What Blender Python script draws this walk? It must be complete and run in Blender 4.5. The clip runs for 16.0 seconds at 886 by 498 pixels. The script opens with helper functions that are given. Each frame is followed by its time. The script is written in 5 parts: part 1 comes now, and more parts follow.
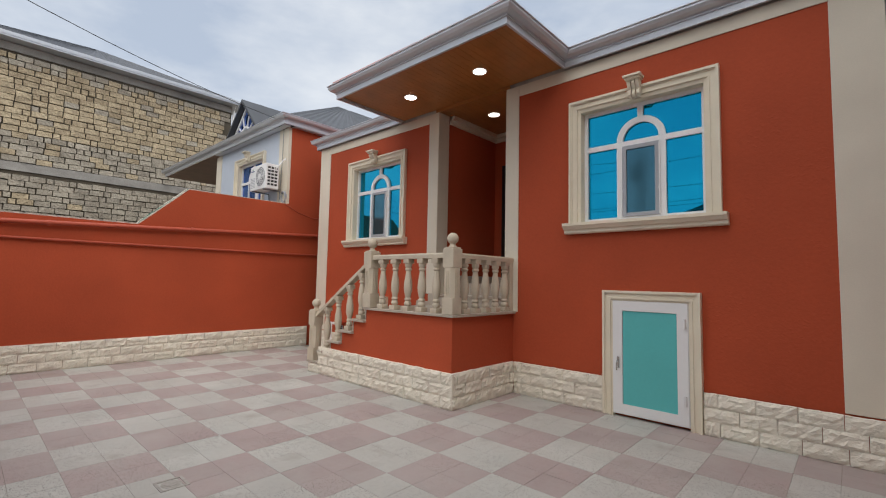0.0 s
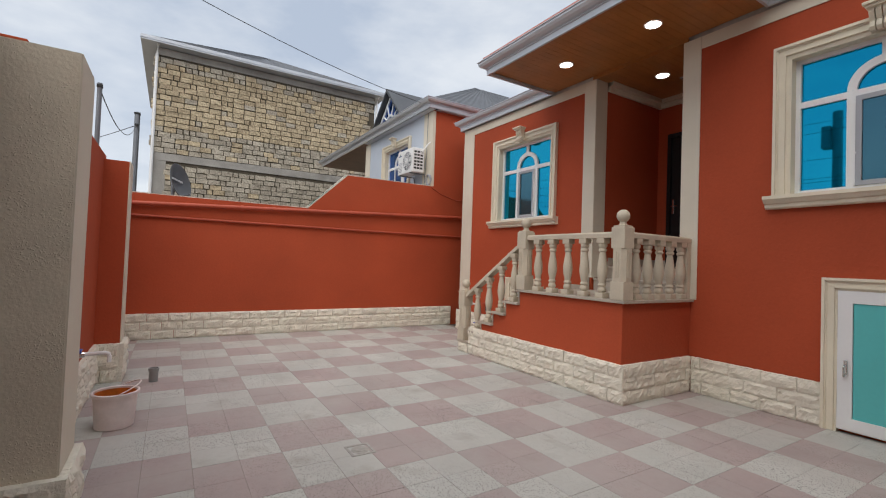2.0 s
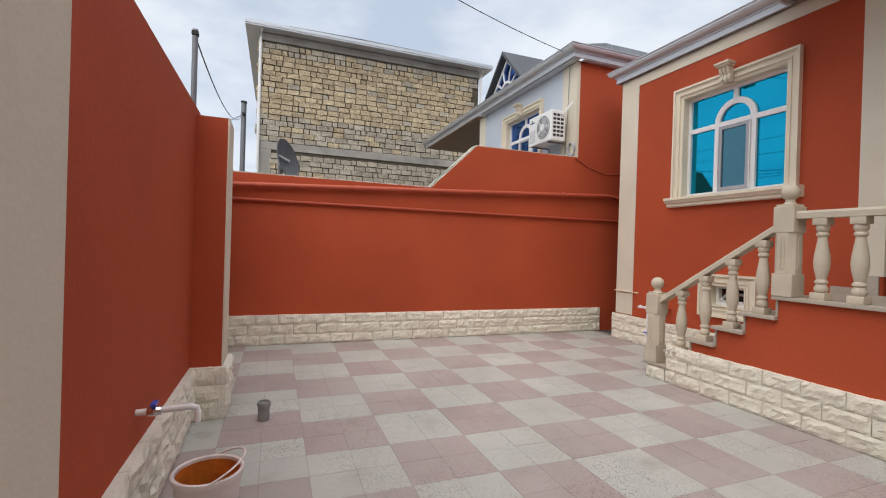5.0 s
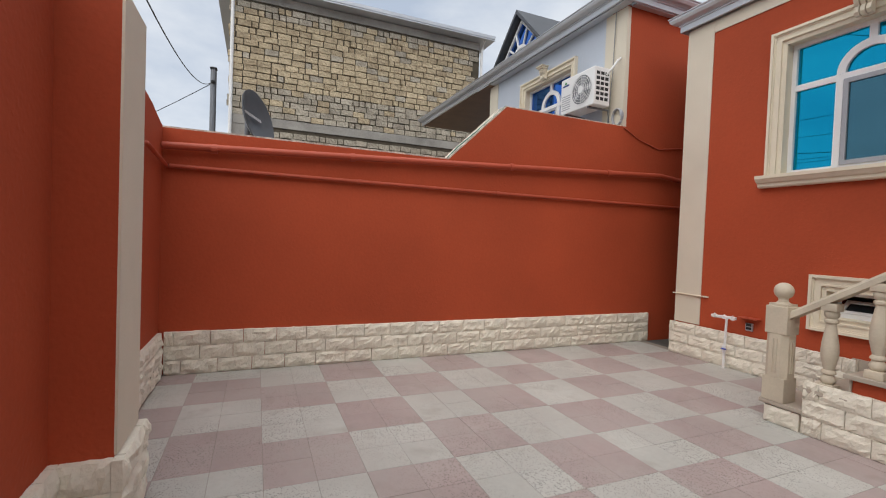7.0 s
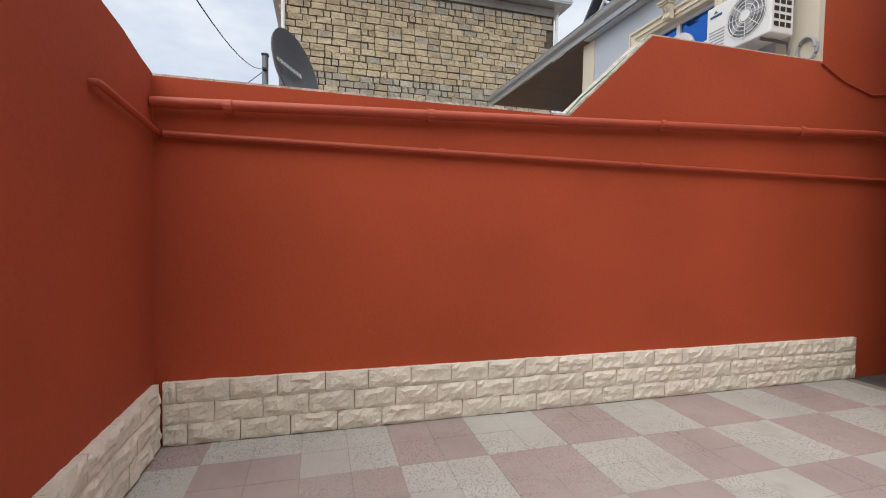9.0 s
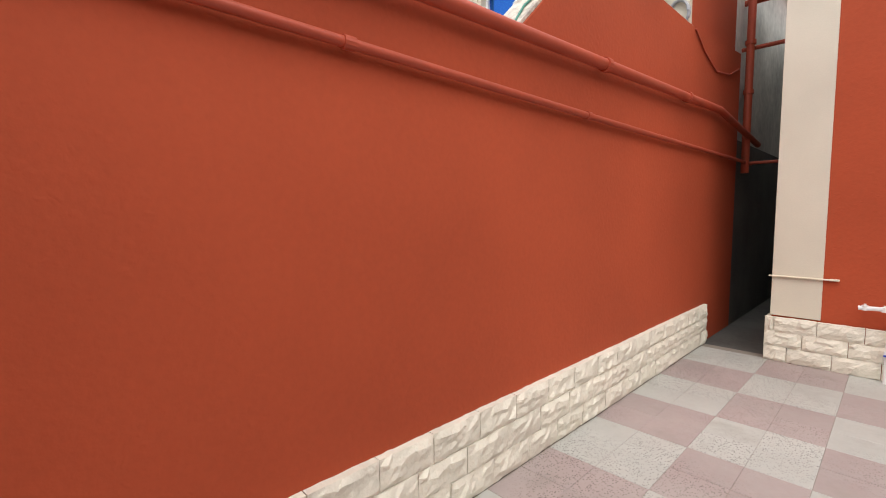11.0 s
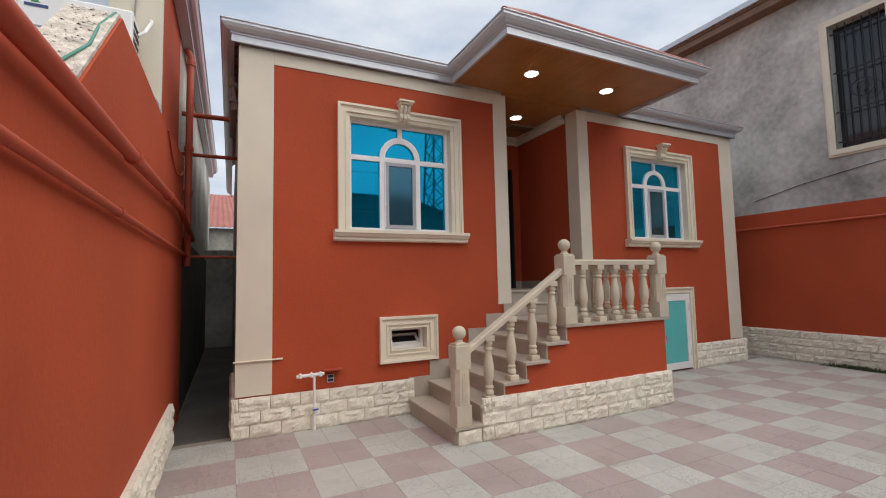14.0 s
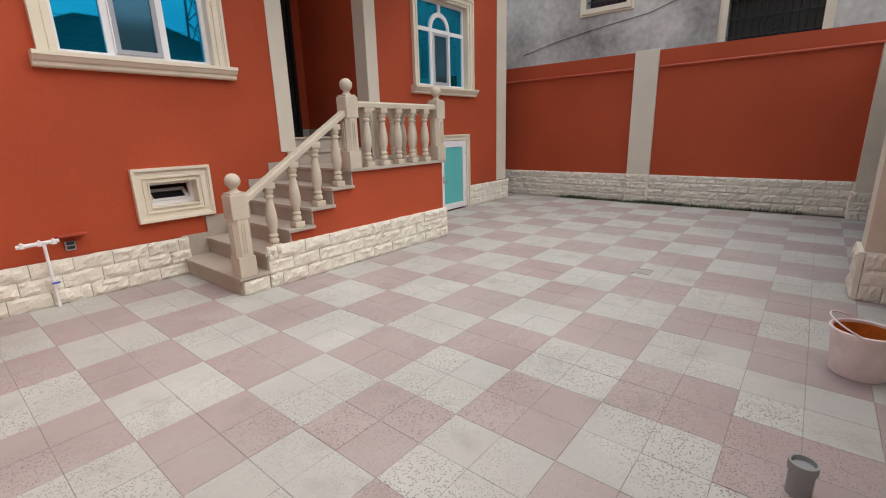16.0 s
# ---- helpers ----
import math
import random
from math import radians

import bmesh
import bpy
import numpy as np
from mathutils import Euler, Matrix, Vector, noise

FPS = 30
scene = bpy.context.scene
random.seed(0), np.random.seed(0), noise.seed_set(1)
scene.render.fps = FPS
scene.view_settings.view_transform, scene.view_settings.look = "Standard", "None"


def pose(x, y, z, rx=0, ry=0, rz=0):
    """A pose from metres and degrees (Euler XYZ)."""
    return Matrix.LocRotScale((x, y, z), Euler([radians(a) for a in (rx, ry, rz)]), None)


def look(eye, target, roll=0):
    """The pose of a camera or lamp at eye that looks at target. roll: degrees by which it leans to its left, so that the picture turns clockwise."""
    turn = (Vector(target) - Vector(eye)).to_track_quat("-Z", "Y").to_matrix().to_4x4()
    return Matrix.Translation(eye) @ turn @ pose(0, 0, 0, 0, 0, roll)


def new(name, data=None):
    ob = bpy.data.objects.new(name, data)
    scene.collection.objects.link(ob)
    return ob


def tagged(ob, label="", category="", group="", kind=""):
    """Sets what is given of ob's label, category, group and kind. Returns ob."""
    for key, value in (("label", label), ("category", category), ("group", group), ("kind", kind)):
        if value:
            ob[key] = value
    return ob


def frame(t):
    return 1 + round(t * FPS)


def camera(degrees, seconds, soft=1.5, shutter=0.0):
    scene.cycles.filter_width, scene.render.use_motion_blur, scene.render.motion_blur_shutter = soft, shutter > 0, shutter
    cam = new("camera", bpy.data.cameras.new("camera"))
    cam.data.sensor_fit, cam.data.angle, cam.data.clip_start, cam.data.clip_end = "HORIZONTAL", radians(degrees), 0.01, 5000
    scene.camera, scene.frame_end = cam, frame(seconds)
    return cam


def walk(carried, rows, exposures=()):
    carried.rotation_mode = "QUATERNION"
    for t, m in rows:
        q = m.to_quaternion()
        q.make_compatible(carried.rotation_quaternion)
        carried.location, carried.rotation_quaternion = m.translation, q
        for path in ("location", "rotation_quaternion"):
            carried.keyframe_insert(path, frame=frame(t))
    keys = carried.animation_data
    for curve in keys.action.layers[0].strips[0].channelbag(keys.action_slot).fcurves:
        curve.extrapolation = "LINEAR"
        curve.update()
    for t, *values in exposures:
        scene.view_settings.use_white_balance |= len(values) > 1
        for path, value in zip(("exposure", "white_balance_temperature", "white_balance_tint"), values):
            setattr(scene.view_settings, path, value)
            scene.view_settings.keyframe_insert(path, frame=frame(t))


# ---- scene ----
cam = camera(89.9, 16.0, soft=1.1)
ROWS = [
    (0, (-0.756, 0.08, 1.506), (-2.103, 1.551, 1.649), 1.2),
    (0.5, (-0.805, 0.071, 1.467), (-2.227, 1.471, 1.603), 1.2),
    (1, (-0.837, 0.06, 1.484), (-2.411, 1.29, 1.596), 0.8),
    (1.5, (-0.96, 0.004, 1.439), (-2.598, 1.149, 1.528), 2.3),
    (2, (-1.204, -0.069, 1.461), (-2.908, 0.977, 1.514), 2.1),
    (2.5, (-1.446, -0.108, 1.437), (-3.235, 0.786, 1.457), 1.7),
    (3, (-1.785, -0.136, 1.44), (-3.669, 0.533, 1.445), 1.1),
    (3.5, (-2.094, -0.099, 1.459), (-4.019, 0.443, 1.461), 1.4),
    (4, (-2.454, -0.146, 1.462), (-4.355, 0.476, 1.468), 1.6),
    (6.5, (-4.527, 0.003, 1.419), (-6.381, 0.752, 1.39), 2.0),
    (7, (-4.956, 0.053, 1.436), (-6.799, 0.828, 1.384), 2.2),
    (7.5, (-5.395, 0.131, 1.42), (-7.239, 0.901, 1.353), 2.1),
    (8.5, (-6.228, 0.221, 1.435), (-8.075, 0.984, 1.355), 1.4),
    (9, (-6.689, 0.226, 1.434), (-8.614, 0.762, 1.353), 1.0),
    (11.5, (-8.825, 0.194, 1.409), (-9.778, 1.945, 1.246), 0.6),
    (12, (-9.108, 0.243, 1.443), (-9.377, 2.219, 1.303), 1.1),
    (12.5, (-9.338, 0.238, 1.566), (-9.026, 2.208, 1.418), -1.1),
    (13, (-9.396, 0.119, 1.61), (-8.895, 2.055, 1.609), -1.4),
    (13.5, (-9.376, 0.043, 1.635), (-8.647, 1.901, 1.754), -1.5),
    (14, (-9.369, 0.05, 1.627), (-8.506, 1.848, 1.772), -1.2),
    (14.5, (-9.343, 0.067, 1.593), (-8.489, 1.872, 1.706), -0.7),
    (15, (-9.297, 0.049, 1.563), (-8.482, 1.876, 1.564), -1.0),
    (15.5, (-9.232, -0.01, 1.536), (-8.147, 1.65, 1.275), -0.2),
    (16, (-9.203, -0.027, 1.482), (-7.718, 1.212, 0.974), -1.6),
]
EXPOSURES = [(0.0, 0.4), (1.0, 0.3), (2.0, 0.4), (3.0, 0.56), (4.0, 0.62), (7.0, 0.4), (9.0, 0.56), (11.5, 0.92), (12.0, 0.78), (12.5, 0.65), (13.5, 0.5), (14.5, 0.45), (15.5, 0.5), (16.0, 0.75)]
walk(cam, [(t, look(eye, aim, lean)) for t, eye, aim, lean in ROWS], EXPOSURES)

# ---- world and sun ----
world = bpy.data.worlds.new("overcast")
scene.world = world
world.use_nodes = True
wn, wl = world.node_tree.nodes, world.node_tree.links
wn.clear()
w_out = wn.new("ShaderNodeOutputWorld")
w_bg = wn.new("ShaderNodeBackground")
w_sky = wn.new("ShaderNodeTexSky")
w_sky.sky_type, w_sky.sun_disc = "NISHITA", False
w_sky.sun_elevation, w_sky.sun_rotation = radians(59), radians(135)
w_co = wn.new("ShaderNodeTexCoord")
w_map = wn.new("ShaderNodeMapping")
w_map.inputs["Scale"].default_value = (1.0, 1.0, 2.6)
w_no = wn.new("ShaderNodeTexNoise")
w_no.inputs["Scale"].default_value, w_no.inputs["Detail"].default_value, w_no.inputs["Roughness"].default_value = 2.6, 6.0, 0.55
w_ramp = wn.new("ShaderNodeValToRGB")
w_ramp.color_ramp.elements[0].position, w_ramp.color_ramp.elements[0].color = 0.36, (4.3, 4.95, 6.0, 1)
w_ramp.color_ramp.elements[1].position, w_ramp.color_ramp.elements[1].color = 0.62, (6.9, 7.25, 7.7, 1)
w_mix = wn.new("ShaderNodeMix")
w_mix.data_type = "RGBA"
w_mix.inputs["Factor"].default_value = 0.88
wl.new(w_co.outputs["Generated"], w_map.inputs["Vector"])
wl.new(w_map.outputs["Vector"], w_no.inputs["Vector"])
wl.new(w_no.outputs["Fac"], w_ramp.inputs["Fac"])
wl.new(w_sky.outputs["Color"], w_mix.inputs["A"])
wl.new(w_ramp.outputs["Color"], w_mix.inputs["B"])
wl.new(w_mix.outputs["Result"], w_bg.inputs["Color"])
wl.new(w_bg.outputs["Background"], w_out.inputs["Surface"])
w_bg.inputs["Strength"].default_value = 0.092
sun = new("sun", bpy.data.lights.new("sun", "SUN"))
sun.data.energy, sun.data.angle, sun.data.color = 2.15, radians(85), (1.0, 0.94, 0.85)
sun.matrix_world = look((0, 0, 0), (-0.42, 0.42, -1.0))


# ---- materials ----
def mat(name, color, rough=0.7, metal=0.0, var=0.12, scale=2.0, grain=40.0, bump=0.15, depth=0.004, rnd=0.0, tint=None, spec=0.5, lumps=0.0, lump_scale=28.0):
    """Paint, stone or metal with a broad mottling, a fine grain and a relief; rnd varies piece by piece."""
    m = bpy.data.materials.new(name)
    m.use_nodes = True
    n, l = m.node_tree.nodes, m.node_tree.links
    b = n["Principled BSDF"]
    b.inputs["Roughness"].default_value, b.inputs["Metallic"].default_value = rough, metal
    b.inputs["Specular IOR Level"].default_value = spec
    geo = n.new("ShaderNodeNewGeometry")
    big, small = n.new("ShaderNodeTexNoise"), n.new("ShaderNodeTexNoise")
    for node, s, d in ((big, scale, 5.0), (small, grain, 3.0)):
        node.inputs["Scale"].default_value, node.inputs["Detail"].default_value = s, d
        l.new(geo.outputs["Position"], node.inputs["Vector"])
    add = n.new("ShaderNodeMath")
    add.operation = "MULTIPLY_ADD"
    add.inputs[1].default_value = 0.35
    l.new(small.outputs["Fac"], add.inputs[0])
    l.new(big.outputs["Fac"], add.inputs[2])
    val = add.outputs[0]
    if rnd:
        info = n.new("ShaderNodeObjectInfo")
        more = n.new("ShaderNodeMath")
        more.operation = "MULTIPLY_ADD"
        more.inputs[1].default_value = rnd
        l.new(info.outputs["Random"], more.inputs[0])
        l.new(val, more.inputs[2])
        isl = n.new("ShaderNodeMath")
        isl.operation = "MULTIPLY_ADD"
        isl.inputs[1].default_value = rnd
        l.new(geo.outputs["Random Per Island"], isl.inputs[0])
        l.new(more.outputs[0], isl.inputs[2])
        val = isl.outputs[0]
    ramp = n.new("ShaderNodeValToRGB")
    dark = tint or tuple(c * (1 - 2 * var) for c in color)
    light = tuple(min(1, c * (1 + var)) for c in color)
    top = 0.95 + rnd * 2
    ramp.color_ramp.elements[0].position, ramp.color_ramp.elements[0].color = 0.36, (*dark, 1)
    ramp.color_ramp.elements[1].position, ramp.color_ramp.elements[1].color = min(1.0, 0.95 + rnd * 0.5), (*light, 1)
    if top > 1.0:
        sc = n.new("ShaderNodeMath")
        sc.operation = "MULTIPLY"
        sc.inputs[1].default_value = 1 / top
        l.new(val, sc.inputs[0])
        val = sc.outputs[0]
        ramp.color_ramp.elements[0].position = 0.3
    l.new(val, ramp.inputs["Fac"])
    l.new(ramp.outputs["Color"], b.inputs["Base Color"])
    bp = n.new("ShaderNodeBump")
    bp.inputs["Strength"].default_value, bp.inputs["Distance"].default_value = bump, depth
    height = small.outputs["Fac"]
    if lumps:
        vor, patch, wide = n.new("ShaderNodeTexVoronoi"), n.new("ShaderNodeTexNoise"), n.new("ShaderNodeMapRange")
        warp, bend = n.new("ShaderNodeTexNoise"), n.new("ShaderNodeMix")
        warp.inputs["Scale"].default_value = 12.0
        bend.data_type = "VECTOR"
        bend.inputs["Factor"].default_value = 0.07
        l.new(geo.outputs["Position"], warp.inputs["Vector"])
        l.new(geo.outputs["Position"], bend.inputs["A"]), l.new(warp.outputs["Color"], bend.inputs["B"])
        vor.inputs["Scale"].default_value, patch.inputs["Scale"].default_value = lump_scale, 2.2
        l.new(bend.outputs["Result"], vor.inputs["Vector"]), l.new(geo.outputs["Position"], patch.inputs["Vector"])
        wide.inputs["From Min"].default_value, wide.inputs["From Max"].default_value = 0.42, 0.62
        wide.inputs["To Max"].default_value = 0.42
        l.new(patch.outputs["Fac"], wide.inputs["Value"])
        sub = n.new("ShaderNodeMath")
        sub.operation, sub.use_clamp = "SUBTRACT", True
        l.new(wide.outputs["Result"], sub.inputs[0]), l.new(vor.outputs["Distance"], sub.inputs[1])
        up = n.new("ShaderNodeMath")
        up.operation = "MULTIPLY_ADD"
        up.inputs[1].default_value = lumps
        l.new(sub.outputs[0], up.inputs[0]), l.new(height, up.inputs[2])
        height = up.outputs[0]
    l.new(height, bp.inputs["Height"])
    l.new(bp.outputs["Normal"], b.inputs["Normal"])
    return m


def terrazzo(name, color, chip):
    """Cement tile with stone chips, worn and stained."""
    m = mat(name, color, 0.75, var=0.13, scale=1.3, grain=25, bump=0.2, depth=0.003, rnd=0.25)
    n, l = m.node_tree.nodes, m.node_tree.links
    b = n["Principled BSDF"]
    base = b.inputs["Base Color"].links[0].from_socket
    geo = n.new("ShaderNodeNewGeometry")
    vor = n.new("ShaderNodeTexVoronoi")
    vor.inputs["Scale"].default_value = 88.0
    l.new(geo.outputs["Position"], vor.inputs["Vector"])
    cut = n.new("ShaderNodeMath")
    cut.operation = "LESS_THAN"
    cut.inputs[1].default_value = 0.34
    l.new(vor.outputs["Distance"], cut.inputs[0])
    sep = n.new("ShaderNodeSeparateColor")
    l.new(vor.outputs["Color"], sep.inputs["Color"])
    pick = n.new("ShaderNodeMath")
    pick.operation = "GREATER_THAN"
    pick.inputs[1].default_value = 0.3
    l.new(sep.outputs["Red"], pick.inputs[0])
    wear = n.new("ShaderNodeTexNoise")
    wear.inputs["Scale"].default_value = 0.9
    l.new(geo.outputs["Position"], wear.inputs["Vector"])
    wr = n.new("ShaderNodeMapRange")
    wr.inputs["From Min"].default_value, wr.inputs["From Max"].default_value = 0.58, 0.76
    info = n.new("ShaderNodeObjectInfo")
    apiece, bare = n.new("ShaderNodeMath"), n.new("ShaderNodeMath")
    apiece.operation, bare.operation = "ADD", "MULTIPLY_ADD"
    l.new(info.outputs["Random"], apiece.inputs[0]), l.new(geo.outputs["Random Per Island"], apiece.inputs[1])
    bare.inputs[1].default_value = 0.22
    l.new(apiece.outputs[0], bare.inputs[0]), l.new(wear.outputs["Fac"], bare.inputs[2])
    l.new(bare.outputs[0], wr.inputs["Value"])
    f1, f2 = n.new("ShaderNodeMath"), n.new("ShaderNodeMath")
    f1.operation = f2.operation = "MULTIPLY"
    l.new(cut.outputs[0], f1.inputs[0]), l.new(pick.outputs[0], f1.inputs[1])
    l.new(f1.outputs[0], f2.inputs[0]), l.new(wr.outputs["Result"], f2.inputs[1])
    f3 = n.new("ShaderNodeMath")
    f3.operation = "MULTIPLY"
    f3.inputs[1].default_value = 0.95
    l.new(f2.outputs[0], f3.inputs[0])
    mix = n.new("ShaderNodeMix")
    mix.data_type = "RGBA"
    l.new(f3.outputs[0], mix.inputs["Factor"])
    l.new(base, mix.inputs["A"])
    mix.inputs["B"].default_value = (*chip, 1)
    dust = n.new("ShaderNodeTexNoise")
    dust.inputs["Scale"].default_value, dust.inputs["Detail"].default_value, dust.inputs["Roughness"].default_value = 0.8, 8.0, 0.65
    l.new(geo.outputs["Position"], dust.inputs["Vector"])
    dr_ = n.new("ShaderNodeMapRange")
    dr_.inputs["From Min"].default_value, dr_.inputs["From Max"].default_value, dr_.inputs["To Max"].default_value = 0.42, 0.7, 0.65
    l.new(dust.outputs["Fac"], dr_.inputs["Value"])
    over = n.new("ShaderNodeMix")
    over.data_type = "RGBA"
    l.new(dr_.outputs["Result"], over.inputs["Factor"])
    l.new(mix.outputs["Result"], over.inputs["A"])
    over.inputs["B"].default_value = (0.395, 0.372, 0.348, 1)
    stain = n.new("ShaderNodeTexNoise")
    stain.inputs["Scale"].default_value, stain.inputs["Detail"].default_value = 3.1, 6.0
    l.new(geo.outputs["Position"], stain.inputs["Vector"])
    sr = n.new("ShaderNodeMapRange")
    sr.inputs["From Min"].default_value, sr.inputs["From Max"].default_value, sr.inputs["To Max"].default_value = 0.58, 0.75, 0.5
    l.new(stain.outputs["Fac"], sr.inputs["Value"])
    last = n.new("ShaderNodeMix")
    last.data_type = "RGBA"
    l.new(sr.outputs["Result"], last.inputs["Factor"])
    l.new(over.outputs["Result"], last.inputs["A"])
    last.inputs["B"].default_value = (0.27, 0.235, 0.205, 1)
    l.new(last.outputs["Result"], b.inputs["Base Color"])
    return m


def glow(name, color, strength):
    m = mat(name, color, 0.4)
    b = m.node_tree.nodes["Principled BSDF"]
    b.inputs["Emission Color"].default_value, b.inputs["Emission Strength"].default_value = (*color, 1), strength
    return m


RED = mat("red_stucco", (0.43, 0.076, 0.03), 0.8, var=0.09, scale=0.9, grain=38, bump=0.3, depth=0.006, spec=0.25, lumps=1.6, lump_scale=26.0)
CREAM = mat("cream_stucco", (0.69, 0.63, 0.52), 0.8, var=0.05, scale=1.5, grain=90, bump=0.3, depth=0.003, spec=0.3)
STUCCO = mat("rough_cream_stucco", (0.7, 0.63, 0.51), 0.85, var=0.08, scale=2.5, grain=60, bump=0.6, depth=0.006, spec=0.25, lumps=2.6, lump_scale=85.0)
TRIM = mat("cream_stone_trim", (0.76, 0.69, 0.55), 0.7, var=0.05, scale=3, grain=70, bump=0.1, depth=0.002)
STONE = mat("pale_rock_faced_stone", (0.77, 0.725, 0.62), 0.85, var=0.1, scale=6, grain=45, bump=0.6, depth=0.012, rnd=0.2)
CAST = mat("cast_stone", (0.58, 0.51, 0.4), 0.75, var=0.12, scale=4, grain=60, bump=0.2, depth=0.003, rnd=0.08)
TREAD = mat("sawn_limestone", (0.44, 0.385, 0.32), 0.6, var=0.1, scale=3, grain=30, bump=0.1, depth=0.002, rnd=0.1)
PINK = terrazzo("pink_terrazzo", (0.40, 0.322, 0.31), (0.13, 0.1, 0.09))
GREY = terrazzo("grey_terrazzo", (0.5, 0.498, 0.467), (0.12, 0.118, 0.108))
MORTAR = mat("dusty_mortar", (0.27, 0.235, 0.2), 0.9, var=0.15, scale=3, grain=60, bump=0.5, depth=0.004)
CEMENT = mat("bare_cement", (0.38, 0.36, 0.33), 0.9, var=0.22, scale=1.2, grain=30, bump=0.5, depth=0.008)
RENDER = mat("grey_cement_render", (0.56, 0.545, 0.5), 0.9, var=0.34, scale=0.8, grain=9, bump=0.25, depth=0.01)
# much darker than CEMENT; side passage floor and the wall along it
DARKCEMENT = mat("dark_cement", (0.1, 0.098, 0.09), 0.9, var=0.25, scale=1.5, grain=25, bump=0.4, depth=0.006)
GROUND = mat("packed_earth", (0.24, 0.21, 0.17), 0.95, var=0.2, scale=0.6, grain=12, bump=0.6, depth=0.02)
SOIL = mat("dark_soil", (0.09, 0.075, 0.055), 0.95, var=0.3, scale=8, grain=60, bump=0.9, depth=0.02)
PVC = mat("white_pvc", (0.8, 0.8, 0.8), 0.35, var=0.02, bump=0.02)
GREYPVC = mat("grey_screen_frame", (0.36, 0.37, 0.4), 0.45, var=0.03, bump=0.02)
METALWHITE = mat("silver_painted_sheet", (0.56, 0.58, 0.62), 0.35, metal=0.35, var=0.05, scale=1.5, bump=0.03)
ROOFRED = mat("red_metal_roofing", (0.36, 0.13, 0.105), 0.6, metal=0.1, var=0.12, scale=2, bump=0.05)
ROOFGREY = mat("dark_grey_metal_roofing", (0.085, 0.09, 0.1), 0.45, metal=0.3, var=0.12, scale=2, bump=0.05)
WOOD = mat("varnished_soffit_boards", (0.4, 0.16, 0.045), 0.38, var=0.16, scale=3, grain=26, bump=0.06, depth=0.002, rnd=0.12)
BROWN = mat("brown_soffit", (0.2, 0.11, 0.06), 0.5, var=0.12, scale=3, grain=30)
ROOFDARK = mat("weathered_dark_roofing", (0.045, 0.05, 0.055), 0.85, var=0.2, scale=2, bump=0.1)
DARKSTEEL = mat("dark_grey_gate_steel", (0.05, 0.056, 0.052), 0.42, metal=0.2, var=0.15, scale=2, grain=35, bump=0.08)
DOORDARK = mat("dark_door_steel", (0.022, 0.02, 0.02), 0.4, metal=0.3, var=0.1, bump=0.05)
TURQ = mat("turquoise_panel", (0.11, 0.5, 0.5), 0.4, var=0.04, scale=1.5, bump=0.02)
CHROME = mat("chrome", (0.7, 0.7, 0.7), 0.2, metal=1.0, var=0.04, bump=0.02)
BLACK = mat("black_rubber_and_dark_openings", (0.02, 0.02, 0.02), 0.7, var=0.1)
IRON = mat("wrought_iron", (0.03, 0.03, 0.032), 0.5, metal=0.4, var=0.1)
POLE = mat("galvanised_pole", (0.2, 0.21, 0.23), 0.55, metal=0.5, var=0.1)
BLUEWALL = mat("pale_blue_render", (0.5, 0.55, 0.63), 0.8, var=0.06, scale=1.2, grain=50, bump=0.2)
DARKMORTAR = mat("dark_mortar", (0.1, 0.083, 0.06), 0.95, var=0.2, scale=3, bump=0.4)
RUBBLE = mat("broken_plaster", (0.66, 0.58, 0.5), 0.9, var=0.3, scale=14, grain=60, bump=0.8, depth=0.02)
LIME = mat("yellow_limestone_block", (0.64, 0.53, 0.36), 0.9, var=0.22, scale=3.5, grain=14, bump=1.0, depth=0.05, rnd=0.35, tint=(0.27, 0.21, 0.135))
LIMEGREY = mat("grey_limestone_block", (0.53, 0.475, 0.385), 0.9, var=0.22, scale=3.5, grain=14, bump=1.0, depth=0.05, rnd=0.35, tint=(0.24, 0.21, 0.165))
BUCKET = mat("stained_white_plastic", (0.76, 0.68, 0.66), 0.5, var=0.08, scale=9, bump=0.05)
ORANGE = mat("orange_paint_residue", (0.62, 0.17, 0.02), 0.5, var=0.2, scale=14, bump=0.1)
GREYPLASTIC = mat("grey_plastic_pipe", (0.28, 0.29, 0.29), 0.5, var=0.1)
BLUEPLASTIC = mat("blue_plastic", (0.04, 0.08, 0.5), 0.4)
DISHGREY = mat("dark_dish_paint", (0.09, 0.095, 0.105), 0.45, var=0.1)
PALETEXT = mat("pale_print", (0.55, 0.55, 0.56), 0.6)
LAMP = glow("led_panel", (1.0, 0.96, 0.88), 5.0)
REDPIPE = mat("red_painted_pipe", (0.42, 0.068, 0.03), 0.55, var=0.08, scale=4, bump=0.1)
WEED = mat("weeds", (0.06, 0.09, 0.03), 0.8, var=0.3, scale=12)


def glass(name, color, rough=0.02, metal=0.92):
    m = mat(name, color, rough, metal, var=0.03, scale=0.8, grain=2.5, bump=0.02, depth=0.002)
    return m


BLUEGLASS = glass("blue_mirror_glass", (0.005, 0.31, 0.5))
SCREENGLASS = glass("screened_glass", (0.06, 0.17, 0.225), 0.1, 0.75)
DEEPBLUE = glass("deep_blue_mirror_glass", (0.03, 0.14, 0.5))
DARKGLASS = glass("dark_glass", (0.03, 0.035, 0.04), 0.05, 0.1)


